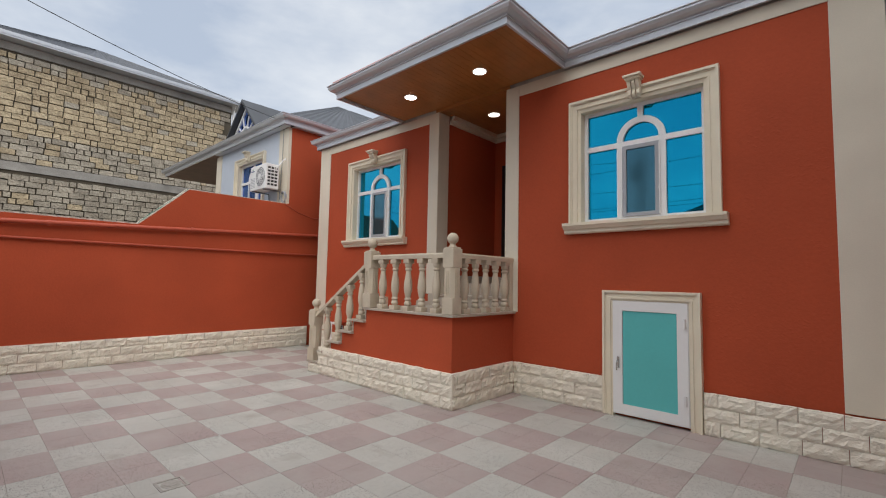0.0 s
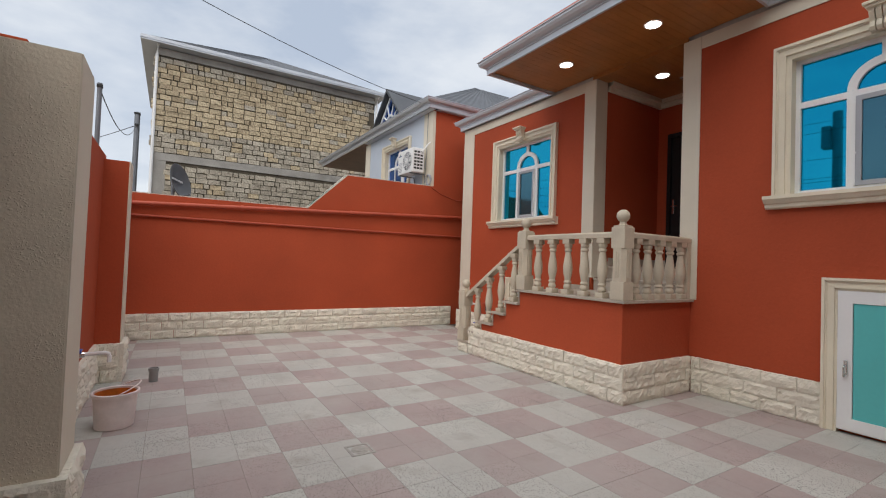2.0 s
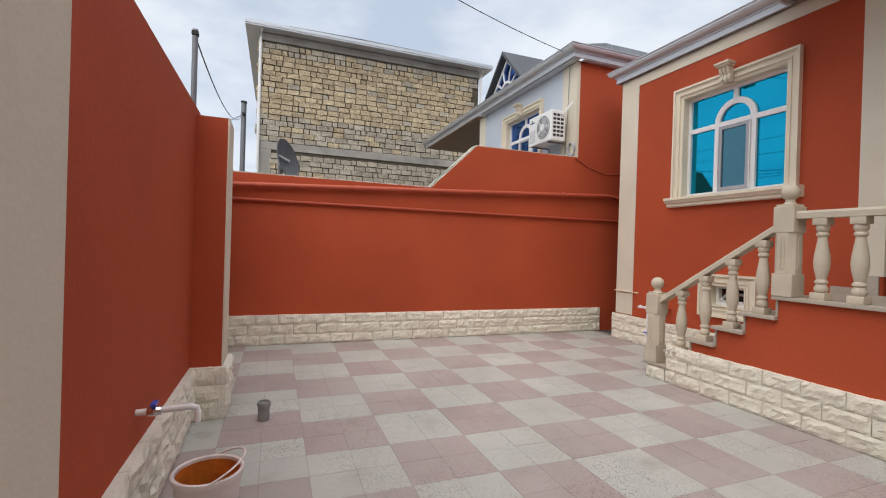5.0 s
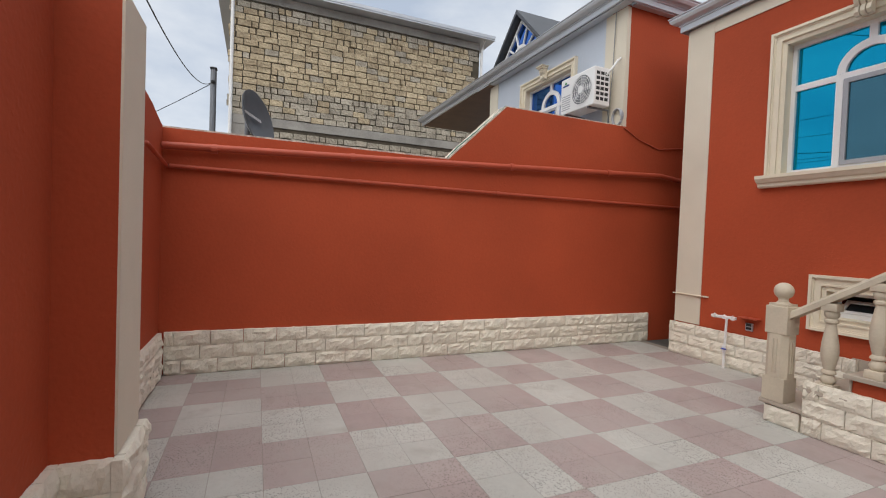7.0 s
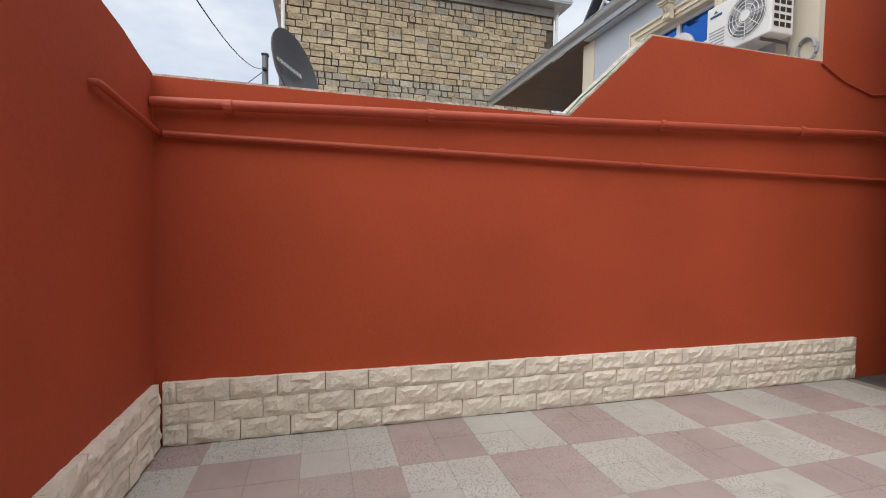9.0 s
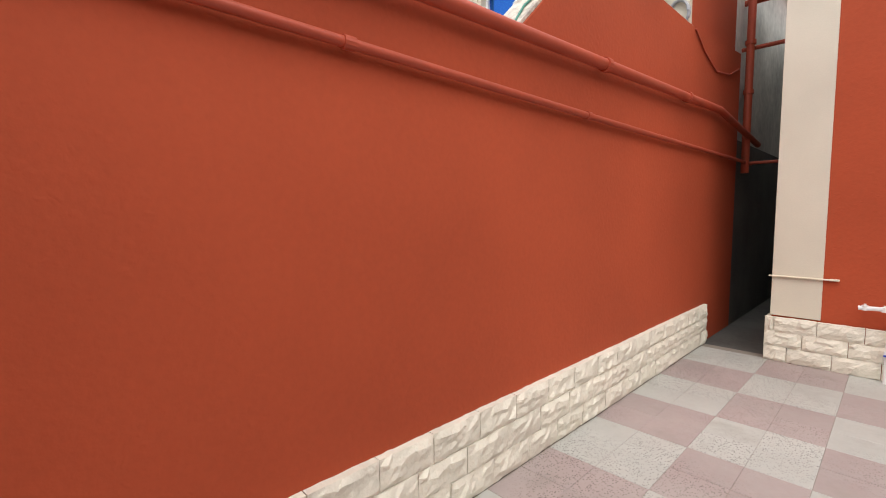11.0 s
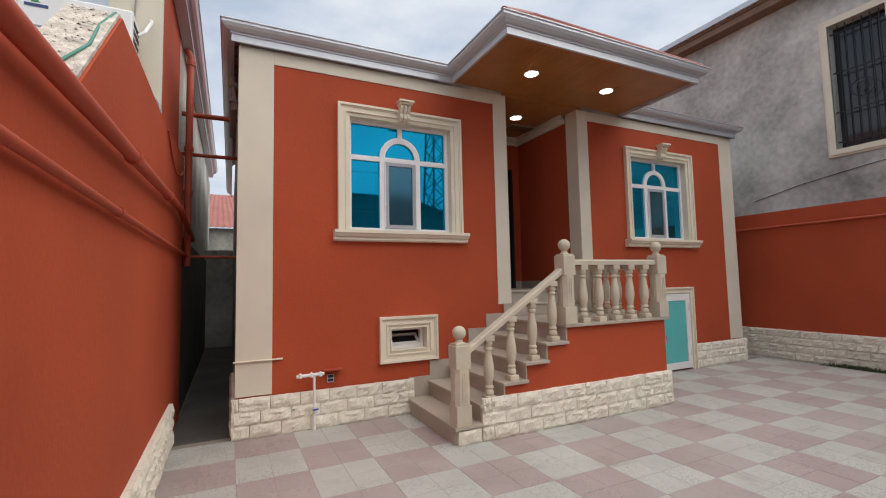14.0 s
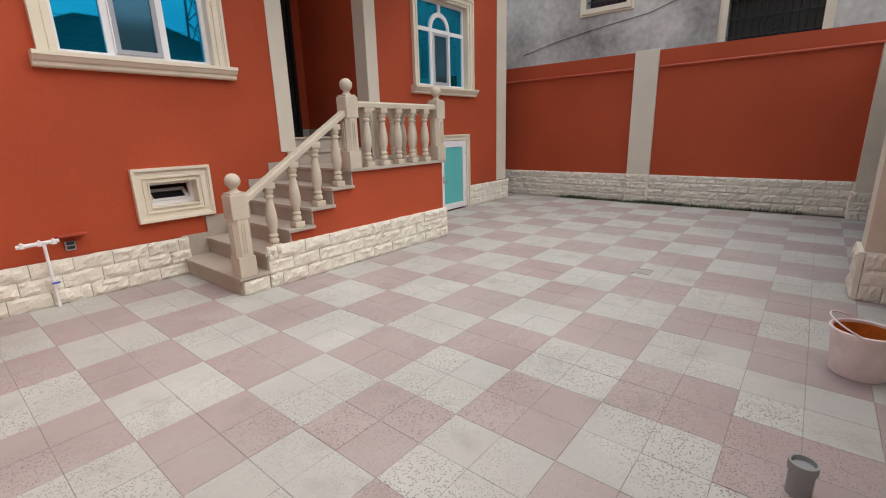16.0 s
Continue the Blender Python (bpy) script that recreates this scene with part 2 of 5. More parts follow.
# ---- building helpers ----
def box(bm, x0, x1, y0, y1, z0, z1, bev=0.0):
    vs = [bm.verts.new((x, y, z)) for z in (z0, z1) for y in (y0, y1) for x in (x0, x1)]
    fs = [bm.faces.new([vs[i] for i in f]) for f in ((0, 2, 3, 1), (4, 5, 7, 6), (0, 1, 5, 4), (2, 6, 7, 3), (0, 4, 6, 2), (1, 3, 7, 5))]
    if bev:
        es = list({e for f in fs for e in f.edges})
        bmesh.ops.bevel(bm, geom=es, offset=bev, segments=2, affect="EDGES", profile=0.5)
    return bm


def boxes(*dims, bev=0.0):
    bm = bmesh.new()
    for d in dims:
        box(bm, *d, bev=bev)
    return bm


def prism(bm, outline, axis, a, b):
    """An outline of pairs swept from a to b along an axis."""
    def at(p, s):
        return {"x": (s, p[0], p[1]), "y": (p[0], s, p[1]), "z": (p[0], p[1], s)}[axis]
    lo, hi = [[bm.verts.new(at(p, s)) for p in outline] for s in (a, b)]
    n = len(outline)
    bm.faces.new(lo), bm.faces.new(hi[::-1])
    for i in range(n):
        bm.faces.new((lo[i], hi[i], hi[(i + 1) % n], lo[(i + 1) % n]))
    bmesh.ops.recalc_face_normals(bm, faces=bm.faces[:])
    return bm


def lathe(bm, profile, seg=20, c=(0, 0, 0), axis="z"):
    rings = []
    for r, h in profile:
        ring = []
        for i in range(seg):
            a = 2 * math.pi * i / seg
            u, v = r * math.cos(a), r * math.sin(a)
            p = {"z": (u, v, h), "y": (u, h, v), "x": (h, u, v)}[axis]
            ring.append(bm.verts.new((c[0] + p[0], c[1] + p[1], c[2] + p[2])))
        rings.append(ring)
    for lo, hi in zip(rings, rings[1:]):
        for i in range(seg):
            bm.faces.new((lo[i], lo[(i + 1) % seg], hi[(i + 1) % seg], hi[i]))
    bm.faces.new(rings[0][::-1]), bm.faces.new(rings[-1])
    bmesh.ops.recalc_face_normals(bm, faces=bm.faces[:])
    return bm


def tube(bm, pts, r, seg=10):
    """A pipe through points."""
    pts = [Vector(p) for p in pts]
    rings = []
    for i, p in enumerate(pts):
        d = (pts[min(i + 1, len(pts) - 1)] - pts[max(i - 1, 0)]).normalized()
        up = Vector((0, 0, 1)) if abs(d.z) < 0.9 else Vector((1, 0, 0))
        u = d.cross(up).normalized()
        v = d.cross(u)
        rings.append([bm.verts.new(p + r * (math.cos(2 * math.pi * k / seg) * u + math.sin(2 * math.pi * k / seg) * v)) for k in range(seg)])
    for lo, hi in zip(rings, rings[1:]):
        for k in range(seg):
            bm.faces.new((lo[k], lo[(k + 1) % seg], hi[(k + 1) % seg], hi[k]))
    bm.faces.new(rings[0][::-1]), bm.faces.new(rings[-1])
    bmesh.ops.recalc_face_normals(bm, faces=bm.faces[:])
    return bm


def mesh_of(bm, name, material, smooth=False):
    me = bpy.data.meshes.new(name)
    bm.to_mesh(me)
    bm.free()
    me.materials.append(material)
    if smooth:
        for p in me.polygons:
            p.use_smooth = True
        me.set_sharp_from_angle(angle=radians(40))
    return me


def thing(name, at, label, category, group="", kind=""):
    ob = new(name)
    ob.location = at
    ob.empty_display_size = 0.1
    return tagged(ob, label, category, group, kind)


def root_of(ob):
    p = Vector((0, 0, 0))
    while ob is not None:
        p += ob.location
        ob = ob.parent
    return p


def part(name, bm, material, parent, label="", smooth=False):
    """A mesh given in world places, hung under its thing."""
    bm.transform(Matrix.Translation(-root_of(parent)))
    ob = new(name, mesh_of(bm, name, material, smooth))
    ob.parent = parent
    return tagged(ob, label) if label else ob


def piece(name, me, parent, m):
    ob = new(name, me)
    ob.parent = parent
    ob.matrix_basis = Matrix.Translation(-root_of(parent)) @ m
    return ob


def single(name, bm, material, label, category, kind="", smooth=False, group=""):
    return tagged(new(name, mesh_of(bm, name, material, smooth)), label, category, group, kind)


def pierced(bm, along, u0, u1, z0, z1, a, b, holes):
    """A wall from u0 to u1 with rectangular openings (u0, u1, z0, z1); a to b is its thickness."""
    us = sorted({u0, u1, *[h[0] for h in holes], *[h[1] for h in holes]})
    for p, q in zip(us, us[1:]):
        cuts = sorted((h[2], h[3]) for h in holes if h[0] <= p + 1e-6 and h[1] >= q - 1e-6)
        z = z0
        for lo, hi in cuts + [(z1, z1)]:
            if lo > z + 1e-6:
                box(bm, *((p, q, a, b) if along == "x" else (a, b, p, q)), z, lo)
            z = max(z, hi)
    return bm


# ---- plan ----
FX0, FX1, FY = -9.30, -0.46, 5.38          # house front
EAVE = 4.33                                # underside of the eaves
PX0, PX1, PBACK = -5.76, -4.385, 7.0        # porch opening
WX = -9.93                                 # wall beside the neighbour
SY, MY = -0.80, -0.73                      # street wall, its two stretches
RX = 0.30                                  # wall beside the grey house
WIN_L, WIN_R, WIN_Z = -7.368, -2.54, 2.265

# ---- ground and courtyard floor ----
single("ground", boxes((-400, 400, -400, 400, -0.6, -0.06)), GROUND, "bare packed earth round the houses", "ground", "structure")
floor = single("floor", boxes((WX, RX - 0.2, SY, FY + 0.1, -0.05, -0.0035)), MORTAR, "courtyard floor of pink and grey terrazzo tiles", "floor", "structure")
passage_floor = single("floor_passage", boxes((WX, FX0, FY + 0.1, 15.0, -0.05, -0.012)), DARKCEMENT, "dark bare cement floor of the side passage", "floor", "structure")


# ---- house front ----
holes = [(c - 0.705, c + 0.705, WIN_Z, WIN_Z + 1.44) for c in (WIN_L, WIN_R)]
vent_hole = (-7.57, -7.07, 0.775, 1.06)
hatch_hole = (-2.825, -2.02, 0.03, 1.32)
wall_front = single("wall_front", pierced(pierced(bmesh.new(), "x", FX0, PX0, 0, EAVE, FY, FY + 0.35, [holes[0], vent_hole]), "x", PX1, FX1, 0, EAVE, FY, FY + 0.35, [holes[1], hatch_hole]),
                    RED, "brick-red stucco house front with cream borders", "wall", "structure")
single("wall_side_west", boxes((FX0, FX0 + 0.3, FY + 0.351, 15, 0, EAVE)), RENDER, "grey rendered side wall of the house", "wall", "structure")
single("wall_side_east", boxes((FX1 - 0.3, FX1, FY + 0.351, 15, 0, EAVE)), RENDER, "grey rendered side wall of the house", "wall", "structure")
single("wall_back", boxes((FX0, FX1, 15, 15.3, 0, EAVE)), RENDER, "grey rendered back wall of the house", "wall", "structure")
for side, d in (("west", (PX0 - 0.3, PX0, FY + 0.351, PBACK, 1.47, EAVE)), ("east", (PX1, PX1 + 0.3, FY + 0.351, PBACK, 1.47, EAVE))):
    single("wall_porch_" + side, boxes(d), RED, "dark red side wall of the recessed porch", "wall", "structure")
single("wall_porch_back", pierced(bmesh.new(), "x", PX0 - 0.3, PX1 + 0.3, 1.47, EAVE, PBACK, PBACK + 0.3, [(-5.585, -4.545, 1.471, 3.72)]), RED, "red back wall of the porch round the front door", "wall", "structure")
single("wall_behind_rooms", boxes((FX0 + 0.3, PX0 - 0.301, 7.4, 7.5, 0, EAVE), (PX1 + 0.301, FX1 - 0.3, 7.4, 7.5, 0, EAVE), (PX0 - 0.3, PX1 + 0.3, 7.6, 7.7, 0, EAVE)), RENDER, "plain inner wall of the rooms", "wall", "structure")
# cream borders, 12 mm proud
T = 0.012
border = [(FX0 - T, FX0 + 0.36, 0.43, EAVE), (FX1 - 0.36, FX1 + T, 0.43, EAVE), (FX0 + 0.361, PX0 - 0.211, 4.175, EAVE), (PX1 + 0.211, FX1 - 0.361, 4.175, EAVE),
          (PX0 - 0.21, PX0 + T, 1.29, EAVE), (PX1 - T, PX1 + 0.21, 1.1, EAVE)]
for i, (a, b, z0, z1) in enumerate(border):
    single("trim", boxes((a, b, FY - T, FY - 0.0005, z0, z1), bev=0.004), CREAM, "cream stucco border on the red house front", "trim", "structure")
for x0, x1 in ((FX0 - T, FX0 - 0.0005), (FX1 + 0.0005, FX1 + T)):
    single("trim", boxes((x0, x1, FY, FY + 0.22, 0.43, EAVE)), CREAM, "cream stucco border returning round the corner", "trim", "structure")
for x0, x1 in ((PX0 + 0.0005, PX0 + T), (PX1 - T, PX1 - 0.0005)):
    single("trim", boxes((x0, x1, FY, FY + 0.25, 1.29, EAVE)), CREAM, "cream stucco return of the porch opening", "trim", "structure")
# cornice inside the porch and ledge on the west border
bm = bmesh.new()
for d, h in ((0.05, 0.14), (0.10, 0.07)):
    box(bm, PX0 + T, PX0 + T + d, FY + 0.26, PBACK - d, EAVE - h, EAVE - 0.001)
    box(bm, PX1 - T - d, PX1 - T, FY + 0.26, PBACK - d, EAVE - h, EAVE - 0.001)
    box(bm, PX0 + T, PX1 - T, PBACK - d, PBACK - 0.001, EAVE - h, EAVE - 0.001)
single("trim", bm, CREAM, "cream stepped cornice round the porch ceiling", "trim", "structure")
single("trim", boxes((FX0 - 0.035, FX0 + 0.40, FY - 0.04, FY - T - 0.001, 0.80, 0.812), (FX0 + 0.401, FX0 + 0.47, FY - 0.03, FY - 0.001, 0.797, 0.814), bev=0.003), TRIM, "thin ledge across the corner border", "trim", "structure")
single("ceiling_rooms", boxes((FX0, PX0 - 0.01, FY + 0.01, 15, EAVE + 0.001, EAVE + 0.1), (PX1 + 0.01, FX1, FY + 0.01, 15, EAVE + 0.001, EAVE + 0.1)), RENDER, "plain slab under the roof", "ceiling", "structure")

# ---- rock-faced plinth stones ----
rng = random.Random(4)


def stone_mesh(seed, length, height, depth, material):
    """A split-faced block: x along, y outwards towards -y, z up, from the origin."""
    r = random.Random(seed)
    bm = bmesh.new()
    nx, nz = 9, 5
    ph = [r.uniform(0, 6.28) for _ in range(4)]
    g = []
    for j in range(nz + 1):
        row = []
        for i in range(nx + 1):
            u, v = i / nx, j / nz
            edge = i in (0, nx) or j in (0, nz)
            swell = 0.5 + 0.22 * math.sin(9 * u + ph[0] + 3 * v) + 0.16 * math.sin(17 * u + ph[1] - 5 * v) + 0.14 * math.sin(7 * v + ph[2])
            d = 0.008 + r.uniform(0, 0.004) if edge else 0.01 + depth * max(0.1, swell + r.uniform(-0.2, 0.2))
            jx, jz = (0, r.uniform(-0.003, 0.003) if 0 < i < nx else 0) if edge else (r.uniform(-0.35, 0.35) * length / nx, r.uniform(-0.3, 0.3) * height / nz)
            row.append(bm.verts.new((length * u + jx, -0.03 - d, height * v + jz)))
        g.append(row)
    for j in range(nz):
        for i in range(nx):
            bm.faces.new((g[j][i], g[j][i + 1], g[j + 1][i + 1], g[j + 1][i]))
    ring = [g[0][i] for i in range(nx + 1)] + [g[j][nx] for j in range(1, nz + 1)] + [g[nz][i] for i in range(nx - 1, -1, -1)] + [g[j][0] for j in range(nz - 1, 0, -1)]
    back = [bm.verts.new((v.co.x, -0.001, v.co.z)) for v in ring]
    for i in range(len(ring)):
        k = (i + 1) % len(ring)
        bm.faces.new((ring[k], ring[i], back[i], back[k]))
    return mesh_of(bm, "stone", material)


STONES = [stone_mesh(i, 0.31, 0.1375, 0.024, STONE) for i in range(9)]


def plinth(parent, x, y, turn, length, rows=3, skip=()):
    """Courses of split stones along a wall, from (x, y), running in the direction turn with the face on its right."""
    for j in range(rows):
        u = 0.0
        first = (0.16, 0.3, 0.1, 0.24)[j % 4] + rng.uniform(-0.04, 0.04)
        while u < length - 0.02:
            w = min(first if u == 0 else rng.choice((0.315, 0.315, 0.32, 0.3)), length - u)
            if length - u - w < 0.08:
                w = length - u
            if not any(a < u + w / 2 < b for a, b in skip):
                m = pose(x, y, 0, 0, 0, turn) @ Matrix.Translation((u + 0.003, 0, 0.14 * j + 0.002)) @ Matrix.Diagonal(((w - 0.005) / 0.31, rng.uniform(0.9, 1.08), 1, 1))
                piece("stone", rng.choice(STONES), parent, m)
            u += w


# ---- canopy, gutters, roof ----
def boards(bm, x0, x1, y0, y1, z, w=0.095):
    x = x0
    while x < x1 - 0.005:
        e = min(x + w - 0.0022, x1)
        box(bm, x, e, y0, y1, z, z + 0.02)
        x += w
    return bm


CX0, CX1, CY = -6.63, -3.46, 3.985
bm = boards(bmesh.new(), CX0 + 0.02, CX1 - 0.02, CY + 0.02, FY - T - 0.002, EAVE + 0.05)
boards(bm, PX0 + 0.001, PX1 - 0.001, FY - 0.01, PBACK, EAVE)
box(bm, CX0 + 0.02, CX1 - 0.02, CY + 0.02, FY - 0.02, EAVE + 0.071, EAVE + 0.08)
box(bm, PX0 - 0.05, PX1 + 0.05, FY - 0.005, PBACK + 0.2, EAVE + 0.021, EAVE + 0.03)
box(bm, PX0 - 0.05, PX1 + 0.05, FY - 0.02, FY - 0.0105, EAVE - 0.001, EAVE + 0.06)
single("ceiling_porch", bm, WOOD, "varnished orange-brown board ceiling of the canopy and porch", "ceiling", "structure")

EAVE_PROFILE = ((0, 0.0), (-0.03, 0.0), (-0.03, 0.075), (-0.045, 0.08), (-0.045, 0.1), (-0.075, 0.105), (-0.11, 0.125), (-0.13, 0.16), (-0.13, 0.185), (-0.145, 0.19), (-0.145, 0.2), (-0.12, 0.2), (-0.11, 0.15), (0, 0.14))


def eave(bm, pts, z):
    """Fascia and gutter swept along a level line of corners, with mitres; the outside lies on the right."""
    pts = [Vector(p) for p in pts]
    rings = []
    for i, p in enumerate(pts):
        d0 = (p - pts[i - 1]).normalized() if i else (pts[1] - p).normalized()
        d1 = (pts[i + 1] - p).normalized() if i < len(pts) - 1 else d0
        n0, n1 = Vector((d0.y, -d0.x)), Vector((d1.y, -d1.x))
        n = (n0 + n1) / (1 + n0.dot(n1))
        rings.append([bm.verts.new((p.x - n.x * o, p.y - n.y * o, z + h)) for o, h in EAVE_PROFILE])
    k = len(EAVE_PROFILE)
    for a, b in zip(rings, rings[1:]):
        for i in range(k):
            bm.faces.new((a[i], b[i], b[(i + 1) % k], a[(i + 1) % k]))
    bm.faces.new(rings[0]), bm.faces.new(rings[-1][::-1])
    bmesh.ops.recalc_face_normals(bm, faces=bm.faces[:])
    return bm


EY = FY - 0.05
gut = thing("gutter", (FX0, EY, EAVE), "silver sheet-metal fascia and gutter along the eaves", "gutter")
part("gutter_run", eave(bmesh.new(), [(FX0 - 0.06, 15.0), (FX0 - 0.06, EY), (CX0, EY), (CX0, CY), (CX1, CY), (CX1, EY), (FX1 + 0.06, EY), (FX1 + 0.06, 15.0)], EAVE + 0.005), METALWHITE, gut)
part("fascia_under_canopy", boxes((CX0 + 0.001, CX0 + 0.018, CY + 0.02, EY + 0.02, EAVE + 0.03, EAVE + 0.12), (CX1 - 0.018, CX1 - 0.001, CY + 0.02, EY + 0.02, EAVE + 0.03, EAVE + 0.12), (CX0 + 0.001, CX1 - 0.001, CY + 0.001, CY + 0.018, EAVE + 0.03, EAVE + 0.12)), METALWHITE, gut)


def ribbed(bm, a, b, c, d, pitch=0.2, rise=0.022):
    """A profiled sheet on a plane: a to b along the eave, d and c above them."""
    a, b, c, d = map(Vector, (a, b, c, d))
    n = max(3, int((b - a).length / pitch))
    up = (b - a).cross(d - a).normalized()
    lo, hi = [], []
    for i in range(4 * n + 1):
        t = i / (4 * n)
        lift = up * (rise if i % 4 in (1, 2) else 0)
        lo.append(bm.verts.new(a.lerp(b, t) + lift))
        hi.append(bm.verts.new(d.lerp(c, t) + lift))
    for i in range(4 * n):
        bm.faces.new((lo[i], lo[i + 1], hi[i + 1], hi[i]))
    return bm


RZ = EAVE + 0.17
roof = thing("roof", ((FX0 + FX1) / 2, 10, RZ), "red profiled metal hip roof of the house", "roof", kind="structure")
rx0, rx1, ry0, ry1, rtop = FX0 - 0.15, FX1 + 0.15, EY - 0.08, 12.0, RZ + 1.7
ridge0, ridge1 = (rx0 + 3.1, ry0 + 3.1, rtop), (rx1 - 3.1, ry0 + 3.1, rtop)
bm = ribbed(bmesh.new(), (rx0, ry0, RZ), (rx1, ry0, RZ), ridge1, ridge0)
ribbed(bm, (rx0, ry1, RZ), (rx0, ry0, RZ), ridge0, (rx0 + 3.1, ry1 - 3, rtop))
ribbed(bm, (rx1, ry0, RZ), (rx1, ry1, RZ), (rx1 - 3.1, ry1 - 3, rtop), ridge1)
part("main_roof", bm, ROOFRED, roof)
kx0, kx1, ky = CX0 - 0.08, CX1 + 0.08, CY - 0.06
kt = RZ + 0.06 + 1.3
km = (kx0 + kx1) / 2
bm = ribbed(bmesh.new(), (kx0, ky, RZ + 0.06), (kx1, ky, RZ + 0.06), (km, ky + 1.65, kt), (km - 0.01, ky + 1.65, kt))
ribbed(bm, (kx0, ky + 3.5, RZ + 0.06), (kx0, ky, RZ + 0.06), (km, ky + 1.65, kt), (km, ky + 3.5, kt))
ribbed(bm, (kx1, ky, RZ + 0.06), (kx1, ky + 3.5, RZ + 0.06), (km, ky + 3.5, kt), (km, ky + 1.65, kt))
part("canopy_roof", bm, ROOFRED, roof)
bm = tube(tube(bmesh.new(), [(kx0, ky, RZ + 0.07), (km, ky + 1.65, kt + 0.02)], 0.04), [(kx1, ky, RZ + 0.07), (km, ky + 1.65, kt + 0.02)], 0.04)
tube(tube(bm, [(rx0, ry0, RZ), ridge0], 0.05), [(rx1, ry0, RZ), ridge1], 0.05)
part("hip_cap", bm, ROOFRED, roof)

for x, y, z in ((-5.76, 4.715, EAVE + 0.05), (-4.40, 4.725, EAVE + 0.05), (-5.10, 6.03, EAVE)):
    lt = thing("ceiling_light", (x, y, z), "round white recessed light, switched on, in the board ceiling", "ceiling light", "porch lights")
    part("rim", lathe(bmesh.new(), [(0.088, -0.008), (0.105, -0.008), (0.105, -0.0005), (0.088, -0.0005)], 28, (x, y, z)), PVC, lt)
    part("diffuser", lathe(bmesh.new(), [(0.086, -0.012), (0.086, -0.0085)], 28, (x, y, z)), LAMP, lt)
vent = thing("ceiling_vent", (-4.75, 6.45, EAVE), "dark slatted vent panel in the porch ceiling", "vent")
part("frame", boxes((-5.0, -4.5, 6.3, 6.6, EAVE - 0.012, EAVE - 0.001)), GREYPVC, vent)
for i in range(5):
    part("slat", boxes((-4.98, -4.52, 6.33 + 0.05 * i, 6.36 + 0.05 * i, EAVE - 0.024, EAVE - 0.0125)), BROWN, vent)


# ---- windows ----
def ring(bm, x0, x1, z0, z1, w, y0, y1, bev=0.0):
    """A rectangular frame, w wide, of four butted bars."""
    box(bm, x0, x1, y0, y1, z1 - w, z1, bev)
    box(bm, x0, x1, y0, y1, z0, z0 + w, bev)
    box(bm, x0, x0 + w, y0, y1, z0 + w, z1 - w, bev)
    box(bm, x1 - w, x1, y0, y1, z0 + w, z1 - w, bev)
    return bm


def arch_bar(bm, cx, cz, r0, r1, y0, y1, seg=20):
    rings = []
    for i in range(seg + 1):
        a = math.pi * i / seg
        rings.append([bm.verts.new((cx + r * math.cos(a), y, cz + r * math.sin(a))) for r, y in ((r0, y0), (r1, y0), (r1, y1), (r0, y1))])
    for a, b in zip(rings, rings[1:]):
        for k in range(4):
            bm.faces.new((a[k], a[(k + 1) % 4], b[(k + 1) % 4], b[k]))
    bmesh.ops.recalc_face_normals(bm, faces=bm.faces[:])
    return bm


def console(bm, cx, y, z, s=1.0):
    """A carved bracket with two volutes under a stepped cap."""
    box(bm, cx - 0.10 * s, cx + 0.10 * s, y - 0.15 * s, y, z + 0.15 * s, z + 0.175 * s, 0.004)
    box(bm, cx - 0.085 * s, cx + 0.085 * s, y - 0.125 * s, y, z + 0.125 * s, z + 0.15 * s, 0.004)
    for dx in (-0.048, 0, 0.048):
        prism(bm, [(y, z - 0.07 * s), (y - 0.05 * s, z - 0.07 * s), (y - 0.075 * s, z - 0.04 * s), (y - 0.07 * s, z), (y - 0.055 * s, z + 0.02 * s), (y - 0.08 * s, z + 0.05 * s), (y - 0.10 * s, z + 0.09 * s), (y - 0.09 * s, z + 0.125 * s), (y, z + 0.125 * s)], "x", cx + (dx - 0.019) * s, cx + (dx + 0.019) * s)
    return bm


MOULDING = ((0.112, 0.14, 0.062), (0.098, 0.112, 0.045), (0.05, 0.098, 0.034), (0.034, 0.05, 0.046), (0.0, 0.034, 0.024))


def moulding(bm, x0, x1, z0, z1, y, foot=True):
    """A stepped stone surround of five bands; foot: carried along the bottom too."""
    for a, b, d in MOULDING:
        lo = z0 - b if foot else z0
        box(bm, x0 - b, x0 - a, y - d, y - 0.0005, lo, z1 + b)
        box(bm, x1 + a, x1 + b, y - d, y - 0.0005, lo, z1 + b)
        box(bm, x0 - a, x1 + a, y - d, y - 0.0005, z1 + a, z1 + b)
        if foot:
            box(bm, x0 - a, x1 + a, y - d, y - 0.0005, z0 - b, z0 - a)
    return bm


